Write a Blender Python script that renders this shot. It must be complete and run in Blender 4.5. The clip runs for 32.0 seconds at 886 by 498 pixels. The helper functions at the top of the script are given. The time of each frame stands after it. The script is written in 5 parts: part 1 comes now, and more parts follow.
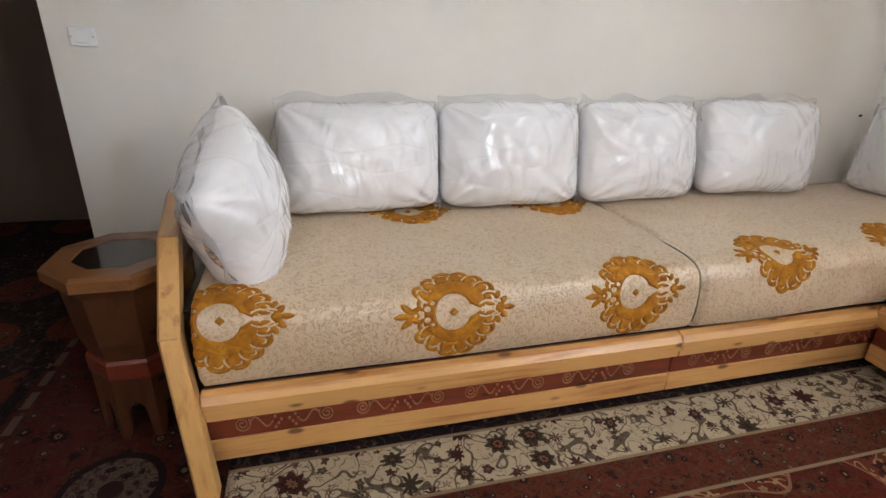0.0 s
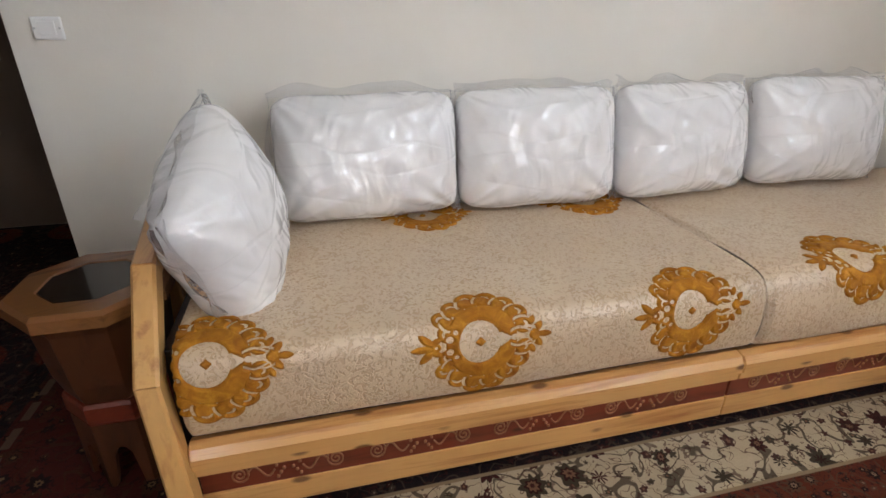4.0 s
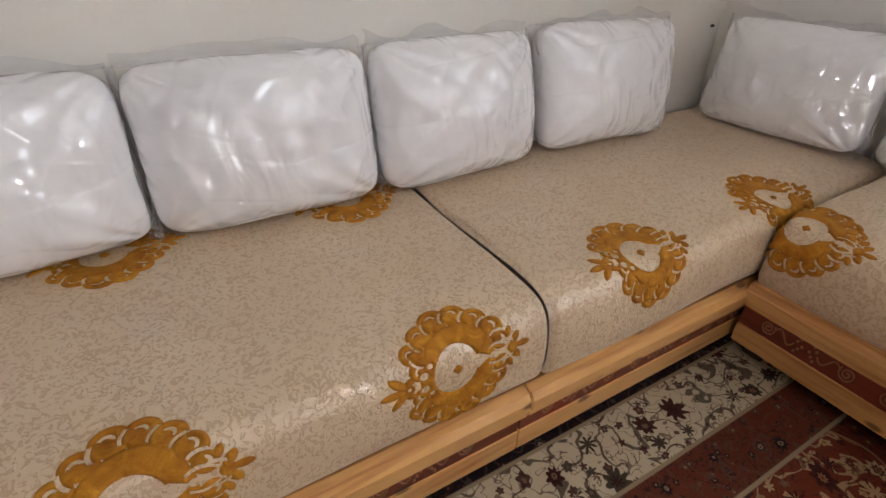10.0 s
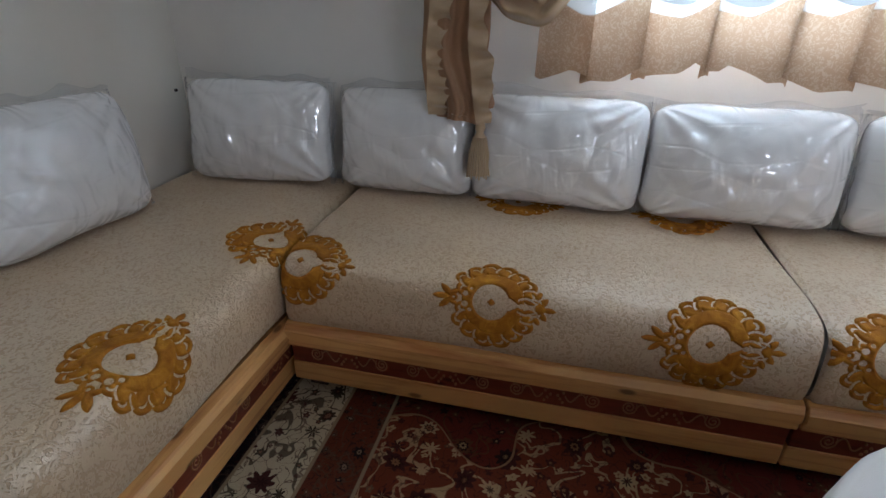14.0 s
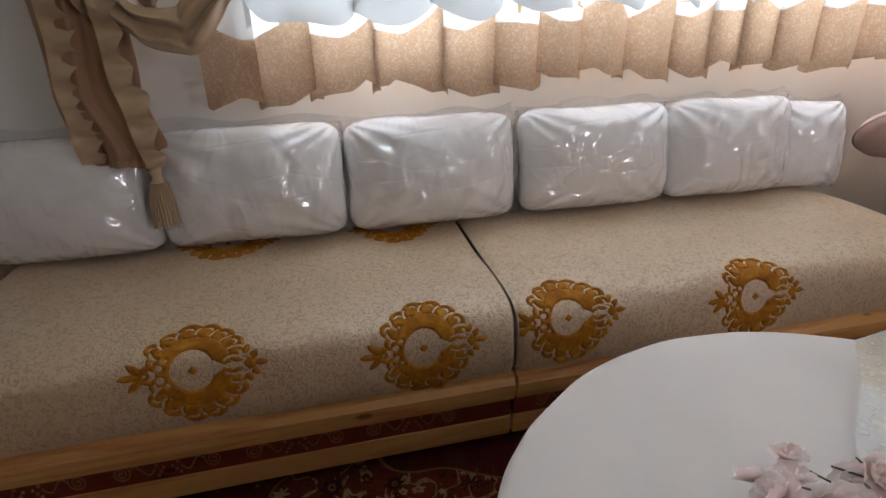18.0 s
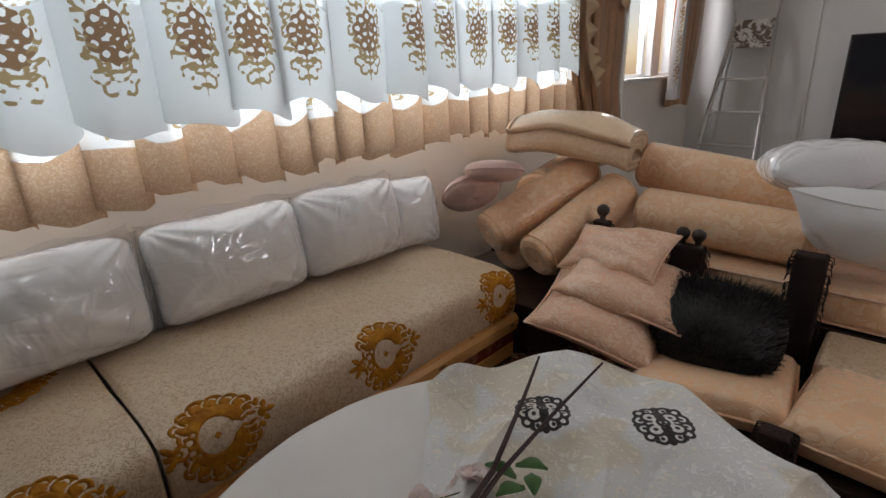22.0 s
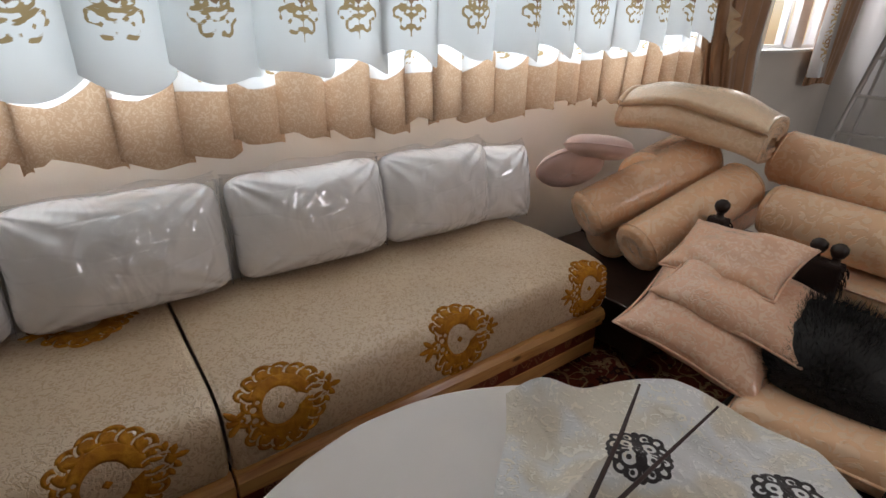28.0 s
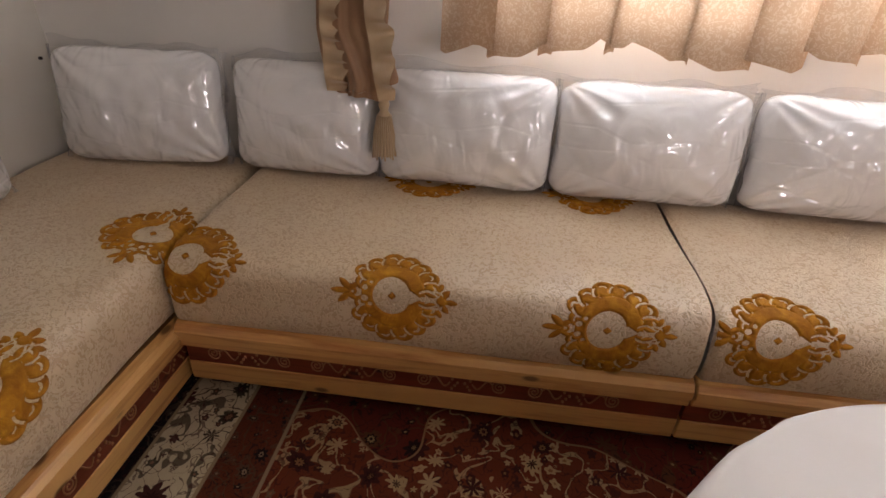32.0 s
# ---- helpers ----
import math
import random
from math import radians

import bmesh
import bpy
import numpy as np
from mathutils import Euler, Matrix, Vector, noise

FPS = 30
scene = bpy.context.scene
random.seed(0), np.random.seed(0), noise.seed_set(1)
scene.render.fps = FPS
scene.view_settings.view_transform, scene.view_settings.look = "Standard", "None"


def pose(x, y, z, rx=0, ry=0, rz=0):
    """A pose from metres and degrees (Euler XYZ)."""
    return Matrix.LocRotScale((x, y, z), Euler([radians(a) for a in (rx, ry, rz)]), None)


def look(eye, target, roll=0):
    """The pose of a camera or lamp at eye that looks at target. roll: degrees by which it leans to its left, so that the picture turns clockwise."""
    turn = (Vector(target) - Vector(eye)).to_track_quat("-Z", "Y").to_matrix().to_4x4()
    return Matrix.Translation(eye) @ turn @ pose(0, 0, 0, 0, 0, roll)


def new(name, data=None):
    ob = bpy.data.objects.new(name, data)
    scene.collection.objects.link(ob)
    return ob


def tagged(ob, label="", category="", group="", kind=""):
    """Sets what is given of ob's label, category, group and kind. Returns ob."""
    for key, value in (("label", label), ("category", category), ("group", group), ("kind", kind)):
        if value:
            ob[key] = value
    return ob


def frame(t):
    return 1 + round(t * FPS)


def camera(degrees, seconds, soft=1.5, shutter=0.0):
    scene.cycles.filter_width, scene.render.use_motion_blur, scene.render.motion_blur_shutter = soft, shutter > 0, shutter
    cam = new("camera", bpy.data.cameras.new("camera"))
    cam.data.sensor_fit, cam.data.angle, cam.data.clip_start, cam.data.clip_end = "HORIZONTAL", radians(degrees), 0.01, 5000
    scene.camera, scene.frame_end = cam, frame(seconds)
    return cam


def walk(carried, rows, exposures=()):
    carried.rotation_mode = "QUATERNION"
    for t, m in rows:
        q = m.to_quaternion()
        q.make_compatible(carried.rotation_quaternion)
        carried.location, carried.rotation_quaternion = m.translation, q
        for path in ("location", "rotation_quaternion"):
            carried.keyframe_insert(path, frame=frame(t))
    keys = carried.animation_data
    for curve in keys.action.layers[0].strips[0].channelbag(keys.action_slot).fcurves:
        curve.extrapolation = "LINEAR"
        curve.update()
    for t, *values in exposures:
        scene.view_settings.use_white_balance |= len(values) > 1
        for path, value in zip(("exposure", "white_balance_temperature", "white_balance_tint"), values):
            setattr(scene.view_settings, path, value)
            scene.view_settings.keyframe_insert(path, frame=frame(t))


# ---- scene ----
cam = camera(82.0, 32.0)
EXPOSURES = [(0, 1.05, 6500, 19), (4.5, 0.92, 6500, 19), (8, 0.69, 6500, 19), (9, 0.69, 6600, 21), (11, 0.7, 6700, 24), (12, 0.72, 6700, 26), (13, 0.17, 6300, 21), (14, -0.12, 5750, 14), (16.5, -0.28, 6900, 21), (19, -0.54, 6500, 21),
             (22, -1.03, 6900, 20), (24.5, -1.19, 7000, 21), (26.5, -1.08, 7000, 21), (28, -0.85, 6900, 20), (30, -0.4, 6900, 21), (31, -0.22, 7000, 23), (32, 0.15, 7300, 28)]
PATH = [
    (0, (-2.556, -1.877, 1.047), (-2.058, -0.098, 0.283), 2.1),
    (0.5, (-2.543, -1.879, 1.051), (-2.053, -0.098, 0.285), 1.8),
    (1, (-2.521, -1.884, 1.06), (-2.042, -0.1, 0.294), 1.1),
    (1.5, (-2.491, -1.888, 1.064), (-2.029, -0.096, 0.307), -0.1),
    (2, (-2.475, -1.882, 1.063), (-2.019, -0.084, 0.314), -0.9),
    (2.5, (-2.47, -1.852, 1.063), (-2.011, -0.056, 0.312), -1.4),
    (3, (-2.482, -1.809, 1.066), (-2.013, -0.017, 0.311), -2.1),
    (3.5, (-2.513, -1.739, 1.047), (-2.036, 0.038, 0.262), -2.4),
    (4, (-2.52, -1.665, 1.046), (-2.08, 0.101, 0.216), 0.2),
    (4.5, (-2.475, -1.583, 1.07), (-2.222, 0.196, 0.192), 1.5),
    (6.5, (-2.412, -1.349, 1.078), (-2.212, 0.33, 0.01), 3.7),
    (7, (-2.406, -1.323, 1.084), (-2.172, 0.339, -0.005), 2.9),
    (7.5, (-2.392, -1.299, 1.099), (-2.104, 0.322, -0.036), 3.5),
    (8, (-2.351, -1.293, 1.119), (-1.999, 0.305, -0.03), 3.1),
    (8.5, (-2.286, -1.298, 1.125), (-1.861, 0.288, -0.017), 2.3),
    (9, (-2.212, -1.311, 1.126), (-1.668, 0.254, 0.006), 1.5),
    (9.5, (-2.163, -1.312, 1.092), (-1.425, 0.208, 0.022), 2.3),
    (10, (-2.066, -1.345, 1.098), (-1.187, 0.092, 0.019), 1.6),
    (10.5, (-1.959, -1.41, 1.114), (-0.966, -0.032, 0.057), 0.3),
    (11, (-1.895, -1.452, 1.119), (-0.783, -0.133, 0.107), 0.0),
    (11.5, (-1.858, -1.49, 1.146), (-0.644, -0.256, 0.144), -1.1),
    (12, (-1.836, -1.515, 1.158), (-0.48, -0.41, 0.19), -1.3),
    (12.5, (-1.821, -1.5, 1.13), (-0.286, -0.621, 0.196), 0.3),
    (13, (-1.829, -1.507, 1.132), (-0.198, -0.813, 0.206), 0.8),
    (13.5, (-1.814, -1.514, 1.124), (-0.117, -0.966, 0.219), 0.7),
    (14, (-1.814, -1.525, 1.12), (-0.064, -1.121, 0.238), 1.0),
    (14.5, (-1.824, -1.534, 1.121), (-0.037, -1.266, 0.266), 1.0),
    (16.5, (-1.738, -1.643, 1.116), (0.068, -1.628, 0.256), -1.3),
    (17, (-1.735, -1.678, 1.129), (0.067, -1.787, 0.267), -0.5),
    (17.5, (-1.712, -1.706, 1.131), (0.07, -1.986, 0.267), -0.4),
    (18, (-1.731, -1.744, 1.135), (0.043, -2.146, 0.303), -1.1),
    (18.5, (-1.749, -1.784, 1.148), (0.002, -2.29, 0.325), -1.3),
    (19, (-1.779, -1.825, 1.172), (-0.061, -2.435, 0.349), -1.6),
    (19.5, (-1.817, -1.85, 1.205), (-0.146, -2.583, 0.385), -1.5),
    (20, (-1.863, -1.869, 1.236), (-0.255, -2.757, 0.445), -1.6),
    (20.5, (-1.876, -1.899, 1.244), (-0.334, -2.929, 0.496), -1.9),
    (21, (-1.892, -1.928, 1.258), (-0.428, -3.088, 0.546), -2.3),
    (21.5, (-1.911, -1.943, 1.273), (-0.537, -3.225, 0.588), -2.7),
    (22, (-1.917, -1.934, 1.289), (-0.6, -3.29, 0.638), -2.4),
    (22.5, (-1.915, -1.942, 1.32), (-0.607, -3.319, 0.694), -2.4),
    (23, (-1.904, -1.973, 1.343), (-0.606, -3.362, 0.721), -2.6),
    (23.5, (-1.888, -2.001, 1.354), (-0.606, -3.405, 0.732), -2.5),
    (24, (-1.867, -2.01, 1.37), (-0.6, -3.425, 0.745), -2.1),
    (24.5, (-1.851, -2.019, 1.373), (-0.577, -3.426, 0.744), -1.4),
    (26.5, (-1.82, -2.113, 1.365), (-0.527, -3.482, 0.693), 0.2),
    (27, (-1.798, -2.09, 1.332), (-0.462, -3.397, 0.62), 1.4),
    (27.5, (-1.775, -2.063, 1.323), (-0.376, -3.272, 0.561), 1.5),
    (28, (-1.756, -2.015, 1.312), (-0.297, -3.115, 0.5), 1.4),
    (28.5, (-1.731, -1.958, 1.276), (-0.211, -2.941, 0.426), 1.9),
    (29, (-1.726, -1.938, 1.254), (-0.127, -2.731, 0.352), 1.2),
    (29.5, (-1.736, -1.897, 1.23), (-0.089, -2.53, 0.288), 0.6),
    (30, (-1.747, -1.826, 1.211), (-0.059, -2.313, 0.255), 0.7),
    (30.5, (-1.746, -1.76, 1.191), (-0.039, -2.13, 0.218), 1.6),
    (31, (-1.737, -1.71, 1.181), (-0.012, -1.965, 0.201), 2.0),
    (31.5, (-1.737, -1.655, 1.181), (-0.003, -1.701, 0.186), 2.0),
    (32, (-1.706, -1.615, 1.162), (0.012, -1.449, 0.152), 2.9),
]
walk(cam, [(t, look(eye, target, roll)) for t, eye, target, roll in PATH], EXPOSURES)

# ---- light ----
world = bpy.data.worlds.new("sky")
scene.world = world
world.use_nodes = True
wn = world.node_tree
sky = wn.nodes.new("ShaderNodeTexSky")
sky.sky_type = 'NISHITA'
sky.sun_disc = False
sky.sun_elevation = radians(48)
sky.sun_rotation = radians(150)
wn.links.new(sky.outputs[0], wn.nodes["Background"].inputs[0])
wn.nodes["Background"].inputs[1].default_value = 0.15


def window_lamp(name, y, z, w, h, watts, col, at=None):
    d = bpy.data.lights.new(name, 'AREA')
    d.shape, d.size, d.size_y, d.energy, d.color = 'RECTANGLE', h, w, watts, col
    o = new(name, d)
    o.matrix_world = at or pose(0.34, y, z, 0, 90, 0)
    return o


window_lamp("window_daylight", -3.42, 1.72, 3.7, 1.4, 400, (0.80, 0.94, 1.0))
window_lamp("small_window_daylight", -6.66, 1.9, 0.95, 0.7, 70, (0.9, 0.96, 1.0))
# added fill: no west window is seen, it lights the cushions' fronts
window_lamp("assumed_west_light", 0, 0, 0.75, 0.8, 16, (0.95, 0.96, 1.0), pose(-3.70, -4.15, 1.62, 0, -90, 0))

# ---- materials ----


def material(name, base=(0.5, 0.5, 0.5), rough=0.6, metal=0.0, **more):
    m = bpy.data.materials.new(name)
    m.use_nodes = True
    n = m.node_tree.nodes["Principled BSDF"]
    n.inputs["Base Color"].default_value = (*base, 1)
    n.inputs["Roughness"].default_value = rough
    n.inputs["Metallic"].default_value = metal
    for k, v in more.items():
        n.inputs[k.replace("_", " ")].default_value = v
    return m


def node(m, kind, **vals):
    n = m.node_tree.nodes.new(kind)
    for k, v in vals.items():
        if k.startswith("i_"):
            n.inputs[k[2:].replace("_", " ")].default_value = v
        else:
            setattr(n, k, v)
    return n


def wire(m, a, b):
    m.node_tree.links.new(a, b)


def principled(m):
    return m.node_tree.nodes["Principled BSDF"]


def coords(m, scale=(1, 1, 1), kind="Object", rot=(0, 0, 0)):
    c = node(m, "ShaderNodeTexCoord")
    mp = node(m, "ShaderNodeMapping")
    mp.inputs["Scale"].default_value = scale
    mp.inputs["Rotation"].default_value = rot
    wire(m, c.outputs[kind], mp.inputs["Vector"])
    return mp.outputs["Vector"]


def noise_tex(m, vec, scale, detail=3.0, rough=0.55, distort=0.0):
    n = node(m, "ShaderNodeTexNoise", i_Scale=scale, i_Detail=detail, i_Roughness=rough, i_Distortion=distort)
    wire(m, vec, n.inputs["Vector"])
    return n.outputs["Fac"]


def voronoi(m, vec, scale, feature="F1", rand=1.0):
    n = node(m, "ShaderNodeTexVoronoi", feature=feature)
    n.inputs["Scale"].default_value = scale
    n.inputs["Randomness"].default_value = rand
    wire(m, vec, n.inputs["Vector"])
    return n


def ramp(m, fac, stops, mode="LINEAR"):
    n = node(m, "ShaderNodeValToRGB")
    n.color_ramp.interpolation = mode
    e = n.color_ramp.elements
    while len(e) < len(stops):
        e.new(0.5)
    for el, (p, c) in zip(e, stops):
        el.position = p
        el.color = (*c, 1) if len(c) == 3 else c
    wire(m, fac, n.inputs["Fac"])
    return n.outputs["Color"]


def mixc(m, fac, a, b, mode="MIX"):
    n = node(m, "ShaderNodeMix", data_type="RGBA", blend_type=mode)
    socks = [s for s in n.inputs if s.type == "RGBA"]
    if hasattr(fac, "links"):
        wire(m, fac, n.inputs[0])
    else:
        n.inputs[0].default_value = fac
    for s, v in zip(socks, (a, b)):
        if hasattr(v, "links"):
            wire(m, v, s)
        else:
            s.default_value = (*v, 1)
    return [o for o in n.outputs if o.type == "RGBA"][0]


def maths(m, op, a, b=0.0, clamp=False):
    n = node(m, "ShaderNodeMath", operation=op, use_clamp=clamp)
    for s, v in zip(n.inputs, (a, b)):
        if hasattr(v, "links"):
            wire(m, v, s)
        else:
            s.default_value = v
    return n.outputs[0]


def bump(m, height, strength=0.3, dist=0.005, onto=None):
    n = node(m, "ShaderNodeBump", i_Strength=strength, i_Distance=dist)
    wire(m, height, n.inputs["Height"])
    wire(m, n.outputs["Normal"], (onto or principled(m)).inputs["Normal"])
    return n


def attribute(m, name):
    return node(m, "ShaderNodeAttribute", attribute_name=name).outputs["Fac"]


def step(m, v, lo, hi):
    n = node(m, "ShaderNodeMapRange", interpolation_type="SMOOTHSTEP")
    n.inputs["From Min"].default_value, n.inputs["From Max"].default_value = lo, hi
    wire(m, v, n.inputs["Value"])
    return n.outputs["Result"]


def wall_paint(name, col):
    m = material(name, col, 0.62)
    v = coords(m)
    big = noise_tex(m, v, 1.3, 4)
    fine = noise_tex(m, v, 90, 3)
    c = ramp(m, big, [(0.3, tuple(x * 0.93 for x in col)), (0.7, tuple(min(1, x * 1.04) for x in col))])
    wire(m, c, principled(m).inputs["Base Color"])
    bump(m, maths(m, "ADD", fine, maths(m, "MULTIPLY", noise_tex(m, v, 9, 2), 1.5)), 0.12, 0.004)
    return m


def wood(name, dark, light, rough, grain=(2.2, 30, 30), coat=0.35):
    m = material(name, light, rough)
    v = coords(m, grain)
    g = noise_tex(m, v, 1.0, 6, 0.6, 0.6)
    c = ramp(m, g, [(0.25, dark), (0.5, light), (0.78, tuple(x * 0.8 + y * 0.2 for x, y in zip(light, dark)))])
    vk = coords(m, (1.0, 2.4, 2.4))
    k = voronoi(m, vk, 6.0)
    knot = step(m, k.outputs["Distance"], 0.17, 0.07)
    c2 = mixc(m, maths(m, "MULTIPLY", knot, 0.8), c, tuple(x * 0.22 for x in dark))
    wire(m, c2, principled(m).inputs["Base Color"])
    principled(m).inputs["Coat Weight"].default_value = coat
    principled(m).inputs["Coat Roughness"].default_value = 0.18
    bump(m, g, 0.1, 0.002)
    return m


WALL = wall_paint("cream_wall_paint", (0.82, 0.77, 0.69))
# dark brown puts the passage's shade into the paint
WALL_FAR = wall_paint("shaded_passage_wall", (0.20, 0.15, 0.11))
WALL_EAST = wall_paint("off_white_wall_paint", (0.86, 0.82, 0.77))
WALL_MID = wall_paint("washed_wall_paint", (0.50, 0.44, 0.37))
WALL_GREY = wall_paint("grey_white_wall_paint", (0.70, 0.69, 0.68))
CEIL = wall_paint("white_ceiling_paint", (0.86, 0.83, 0.78))
PINE = wood("varnished_pine", (0.38, 0.12, 0.026), (0.69, 0.36, 0.12), 0.3)
PINE_Y = wood("varnished_pine_across", (0.38, 0.12, 0.026), (0.69, 0.36, 0.12), 0.3, (30, 2.2, 30))
PINE_Z = wood("varnished_pine_upright", (0.40, 0.15, 0.04), (0.68, 0.37, 0.12), 0.35, (30, 30, 2.2))
RIM = wood("brown_varnished_rim", (0.09, 0.028, 0.008), (0.23, 0.09, 0.026), 0.35)
THUYA = wood("brown_turned_wood", (0.035, 0.011, 0.004), (0.10, 0.034, 0.011), 0.4, (14, 14, 4))
REDWOOD = wood("red_stained_wood", (0.10, 0.015, 0.007), (0.21, 0.036, 0.014), 0.42, (3, 30, 30))
DARKWOOD = wood("dark_brown_wood", (0.012, 0.006, 0.004), (0.03, 0.014, 0.009), 0.45)
SCROLL = material("gold_painted_relief", (0.34, 0.15, 0.065), 0.5)


def velvet(name):
    """Cream damask: pale cut pile in curls over a tan ground, worn off in places."""
    m = material(name, (0.7, 0.6, 0.48), 0.6, 0.0, Specular_IOR_Level=1.0)
    p = principled(m)
    p.inputs["Sheen Weight"].default_value = 0.7
    p.inputs["Sheen Roughness"].default_value = 0.25
    p.inputs["Sheen Tint"].default_value = (1.0, 0.92, 0.80, 1)
    p.inputs["IOR"].default_value = 1.8
    v = coords(m)
    curls = noise_tex(m, v, 44, 1.0, 0.4, 2.6)
    petals = noise_tex(m, v, 92, 0.5, 0.4, 1.5)
    wear = noise_tex(m, v, 2.3, 2)
    pile = maths(m, "MAXIMUM", step(m, curls, 0.46, 0.53), step(m, petals, 0.56, 0.63))
    strength = ramp(m, wear, [(0.26, (0.25,) * 3), (0.66, (1.0,) * 3)])
    up = maths(m, "MULTIPLY", pile, strength)
    ground = ramp(m, noise_tex(m, v, 5, 3), [(0.3, (0.555, 0.345, 0.17)), (0.7, (0.625, 0.41, 0.23))])
    deep = mixc(m, maths(m, "MULTIPLY", strength, 0.55), ground, (0.55, 0.355, 0.19))
    wire(m, mixc(m, maths(m, "MULTIPLY", pile, ramp(m, strength, [(0.0, (0.35,) * 3), (1.0, (1.0,) * 3)])), deep, (0.70, 0.505, 0.305)), p.inputs["Base Color"])
    wire(m, maths(m, "SUBTRACT", 0.66, maths(m, "MULTIPLY", up, 0.36)), p.inputs["Roughness"])
    wire(m, maths(m, "MULTIPLY", up, 0.35), p.inputs["Coat Weight"])
    p.inputs["Coat IOR"].default_value = 2.0
    p.inputs["Coat Roughness"].default_value = 0.34
    fine = noise_tex(m, v, 420, 2)
    bump(m, maths(m, "ADD", maths(m, "MULTIPLY", up, 0.8), maths(m, "MULTIPLY", fine, 0.35)), 0.6, 0.006)
    return m


VELVET = velvet("cream_damask_velvet")


def gold_pile(name):
    m = material(name, (0.5, 0.24, 0.03), 0.75, 0.0, Specular_IOR_Level=0.2)
    p = principled(m)
    v = coords(m)
    c = ramp(m, noise_tex(m, v, 30, 3, 0.6, 0.8), [(0.3, (0.30, 0.10, 0.006)), (0.55, (0.46, 0.18, 0.011)), (0.75, (0.62, 0.29, 0.022))])
    wire(m, c, p.inputs["Base Color"])
    p.inputs["Sheen Weight"].default_value = 0.08
    p.inputs["Sheen Tint"].default_value = (1.0, 0.7, 0.3, 1)
    bump(m, maths(m, "ADD", noise_tex(m, v, 420, 2), noise_tex(m, v, 60, 2)), 0.5, 0.003)
    return m


GOLDPILE = gold_pile("gold_cut_velvet")


def cloth(name, col, rough=0.85, weave=500, sheen=0.15, stain=0.06, wrinkle=14.0):
    m = material(name, col, rough)
    p = principled(m)
    p.inputs["Sheen Weight"].default_value = sheen
    v = coords(m)
    c = ramp(m, noise_tex(m, v, 4, 3), [(0.3, tuple(x * (1 - stain) for x in col)), (0.7, tuple(min(1, x * (1 + stain)) for x in col))])
    wire(m, c, p.inputs["Base Color"])
    h = maths(m, "ADD", noise_tex(m, v, wrinkle, 3, 0.5, 0.6), maths(m, "MULTIPLY", noise_tex(m, v, weave, 1), 0.12))
    bump(m, h, 0.35, 0.012)
    return m


FILLING = cloth("white_cushion_cloth", (0.82, 0.80, 0.80), 0.8, 300, 0.1, 0.03, 9.0)


def bagged(name):
    """White filling seen through tight clear film: a glossy creased coat over matt cloth."""
    m = material(name, (0.80, 0.79, 0.80), 0.75)
    p = principled(m)
    v = coords(m)
    wire(m, ramp(m, noise_tex(m, v, 6, 3), [(0.3, (0.83, 0.815, 0.82)), (0.7, (0.88, 0.87, 0.875))]), p.inputs["Base Color"])
    bump(m, noise_tex(m, v, 12, 3, 0.5, 0.4), 0.06, 0.01)
    p.inputs["Coat Weight"].default_value = 1.0
    p.inputs["Coat IOR"].default_value = 2.5
    p.inputs["Coat Roughness"].default_value = 0.06
    across = coords(m, (1.7, 1.0, 1.0), "Object", (0, 0, 0.3))
    slant = coords(m, (1.0, 2.6, 1.0), "Object", (0, 0, 0.7))
    streak = noise_tex(m, across, 5.0, 0.9, 0.45, 2.6)
    crease = voronoi(m, slant, 4.2, "DISTANCE_TO_EDGE")
    h = maths(m, "ADD", maths(m, "MULTIPLY", step(m, crease.outputs["Distance"], 0.0, 0.07), 0.10), streak)
    n = node(m, "ShaderNodeBump", i_Strength=0.62, i_Distance=0.045)
    wire(m, h, n.inputs["Height"])
    wire(m, n.outputs["Normal"], p.inputs["Coat Normal"])
    return m


BAGGED = bagged("white_filling_in_clear_film")
TABLE_LINEN = cloth("white_table_linen", (0.80, 0.74, 0.70), 0.75, 600, 0.05, 0.04, 5.0)


def film(name):
    """Clear plastic: mostly see-through, with a sharp broken gloss and a milky tint."""
    m = bpy.data.materials.new(name)
    m.use_nodes = True
    t = m.node_tree
    t.nodes.remove(principled(m))
    out = t.nodes["Material Output"]
    clear = node(m, "ShaderNodeBsdfTransparent")
    clear.inputs["Color"].default_value = (0.975, 0.975, 0.985, 1)
    milk = node(m, "ShaderNodeBsdfDiffuse")
    milk.inputs["Color"].default_value = (0.85, 0.86, 0.9, 1)
    gloss = node(m, "ShaderNodeBsdfGlossy", i_Roughness=0.10)
    across = coords(m, (3.0, 1.0, 1.0))
    slant = coords(m, (1.0, 2.6, 1.0), "Object", (0, 0, 0.7))
    streak = noise_tex(m, across, 8, 2.5, 0.55, 0.9)
    crease = voronoi(m, slant, 7, "DISTANCE_TO_EDGE")
    h = maths(m, "ADD", maths(m, "MULTIPLY", step(m, crease.outputs["Distance"], 0.0, 0.10), 0.10), streak)
    bump(m, h, 0.55, 0.035, gloss)
    lay = node(m, "ShaderNodeMixShader")
    lay.inputs[0].default_value = 0.12
    wire(m, clear.outputs[0], lay.inputs[1])
    wire(m, milk.outputs[0], lay.inputs[2])
    fres = node(m, "ShaderNodeFresnel", i_IOR=1.6)
    mix = node(m, "ShaderNodeMixShader")
    wire(m, maths(m, "ADD", maths(m, "MULTIPLY", fres.outputs[0], 0.6), 0.05), mix.inputs[0])
    wire(m, lay.outputs[0], mix.inputs[1])
    wire(m, gloss.outputs[0], mix.inputs[2])
    wire(m, mix.outputs[0], out.inputs["Surface"])
    return m


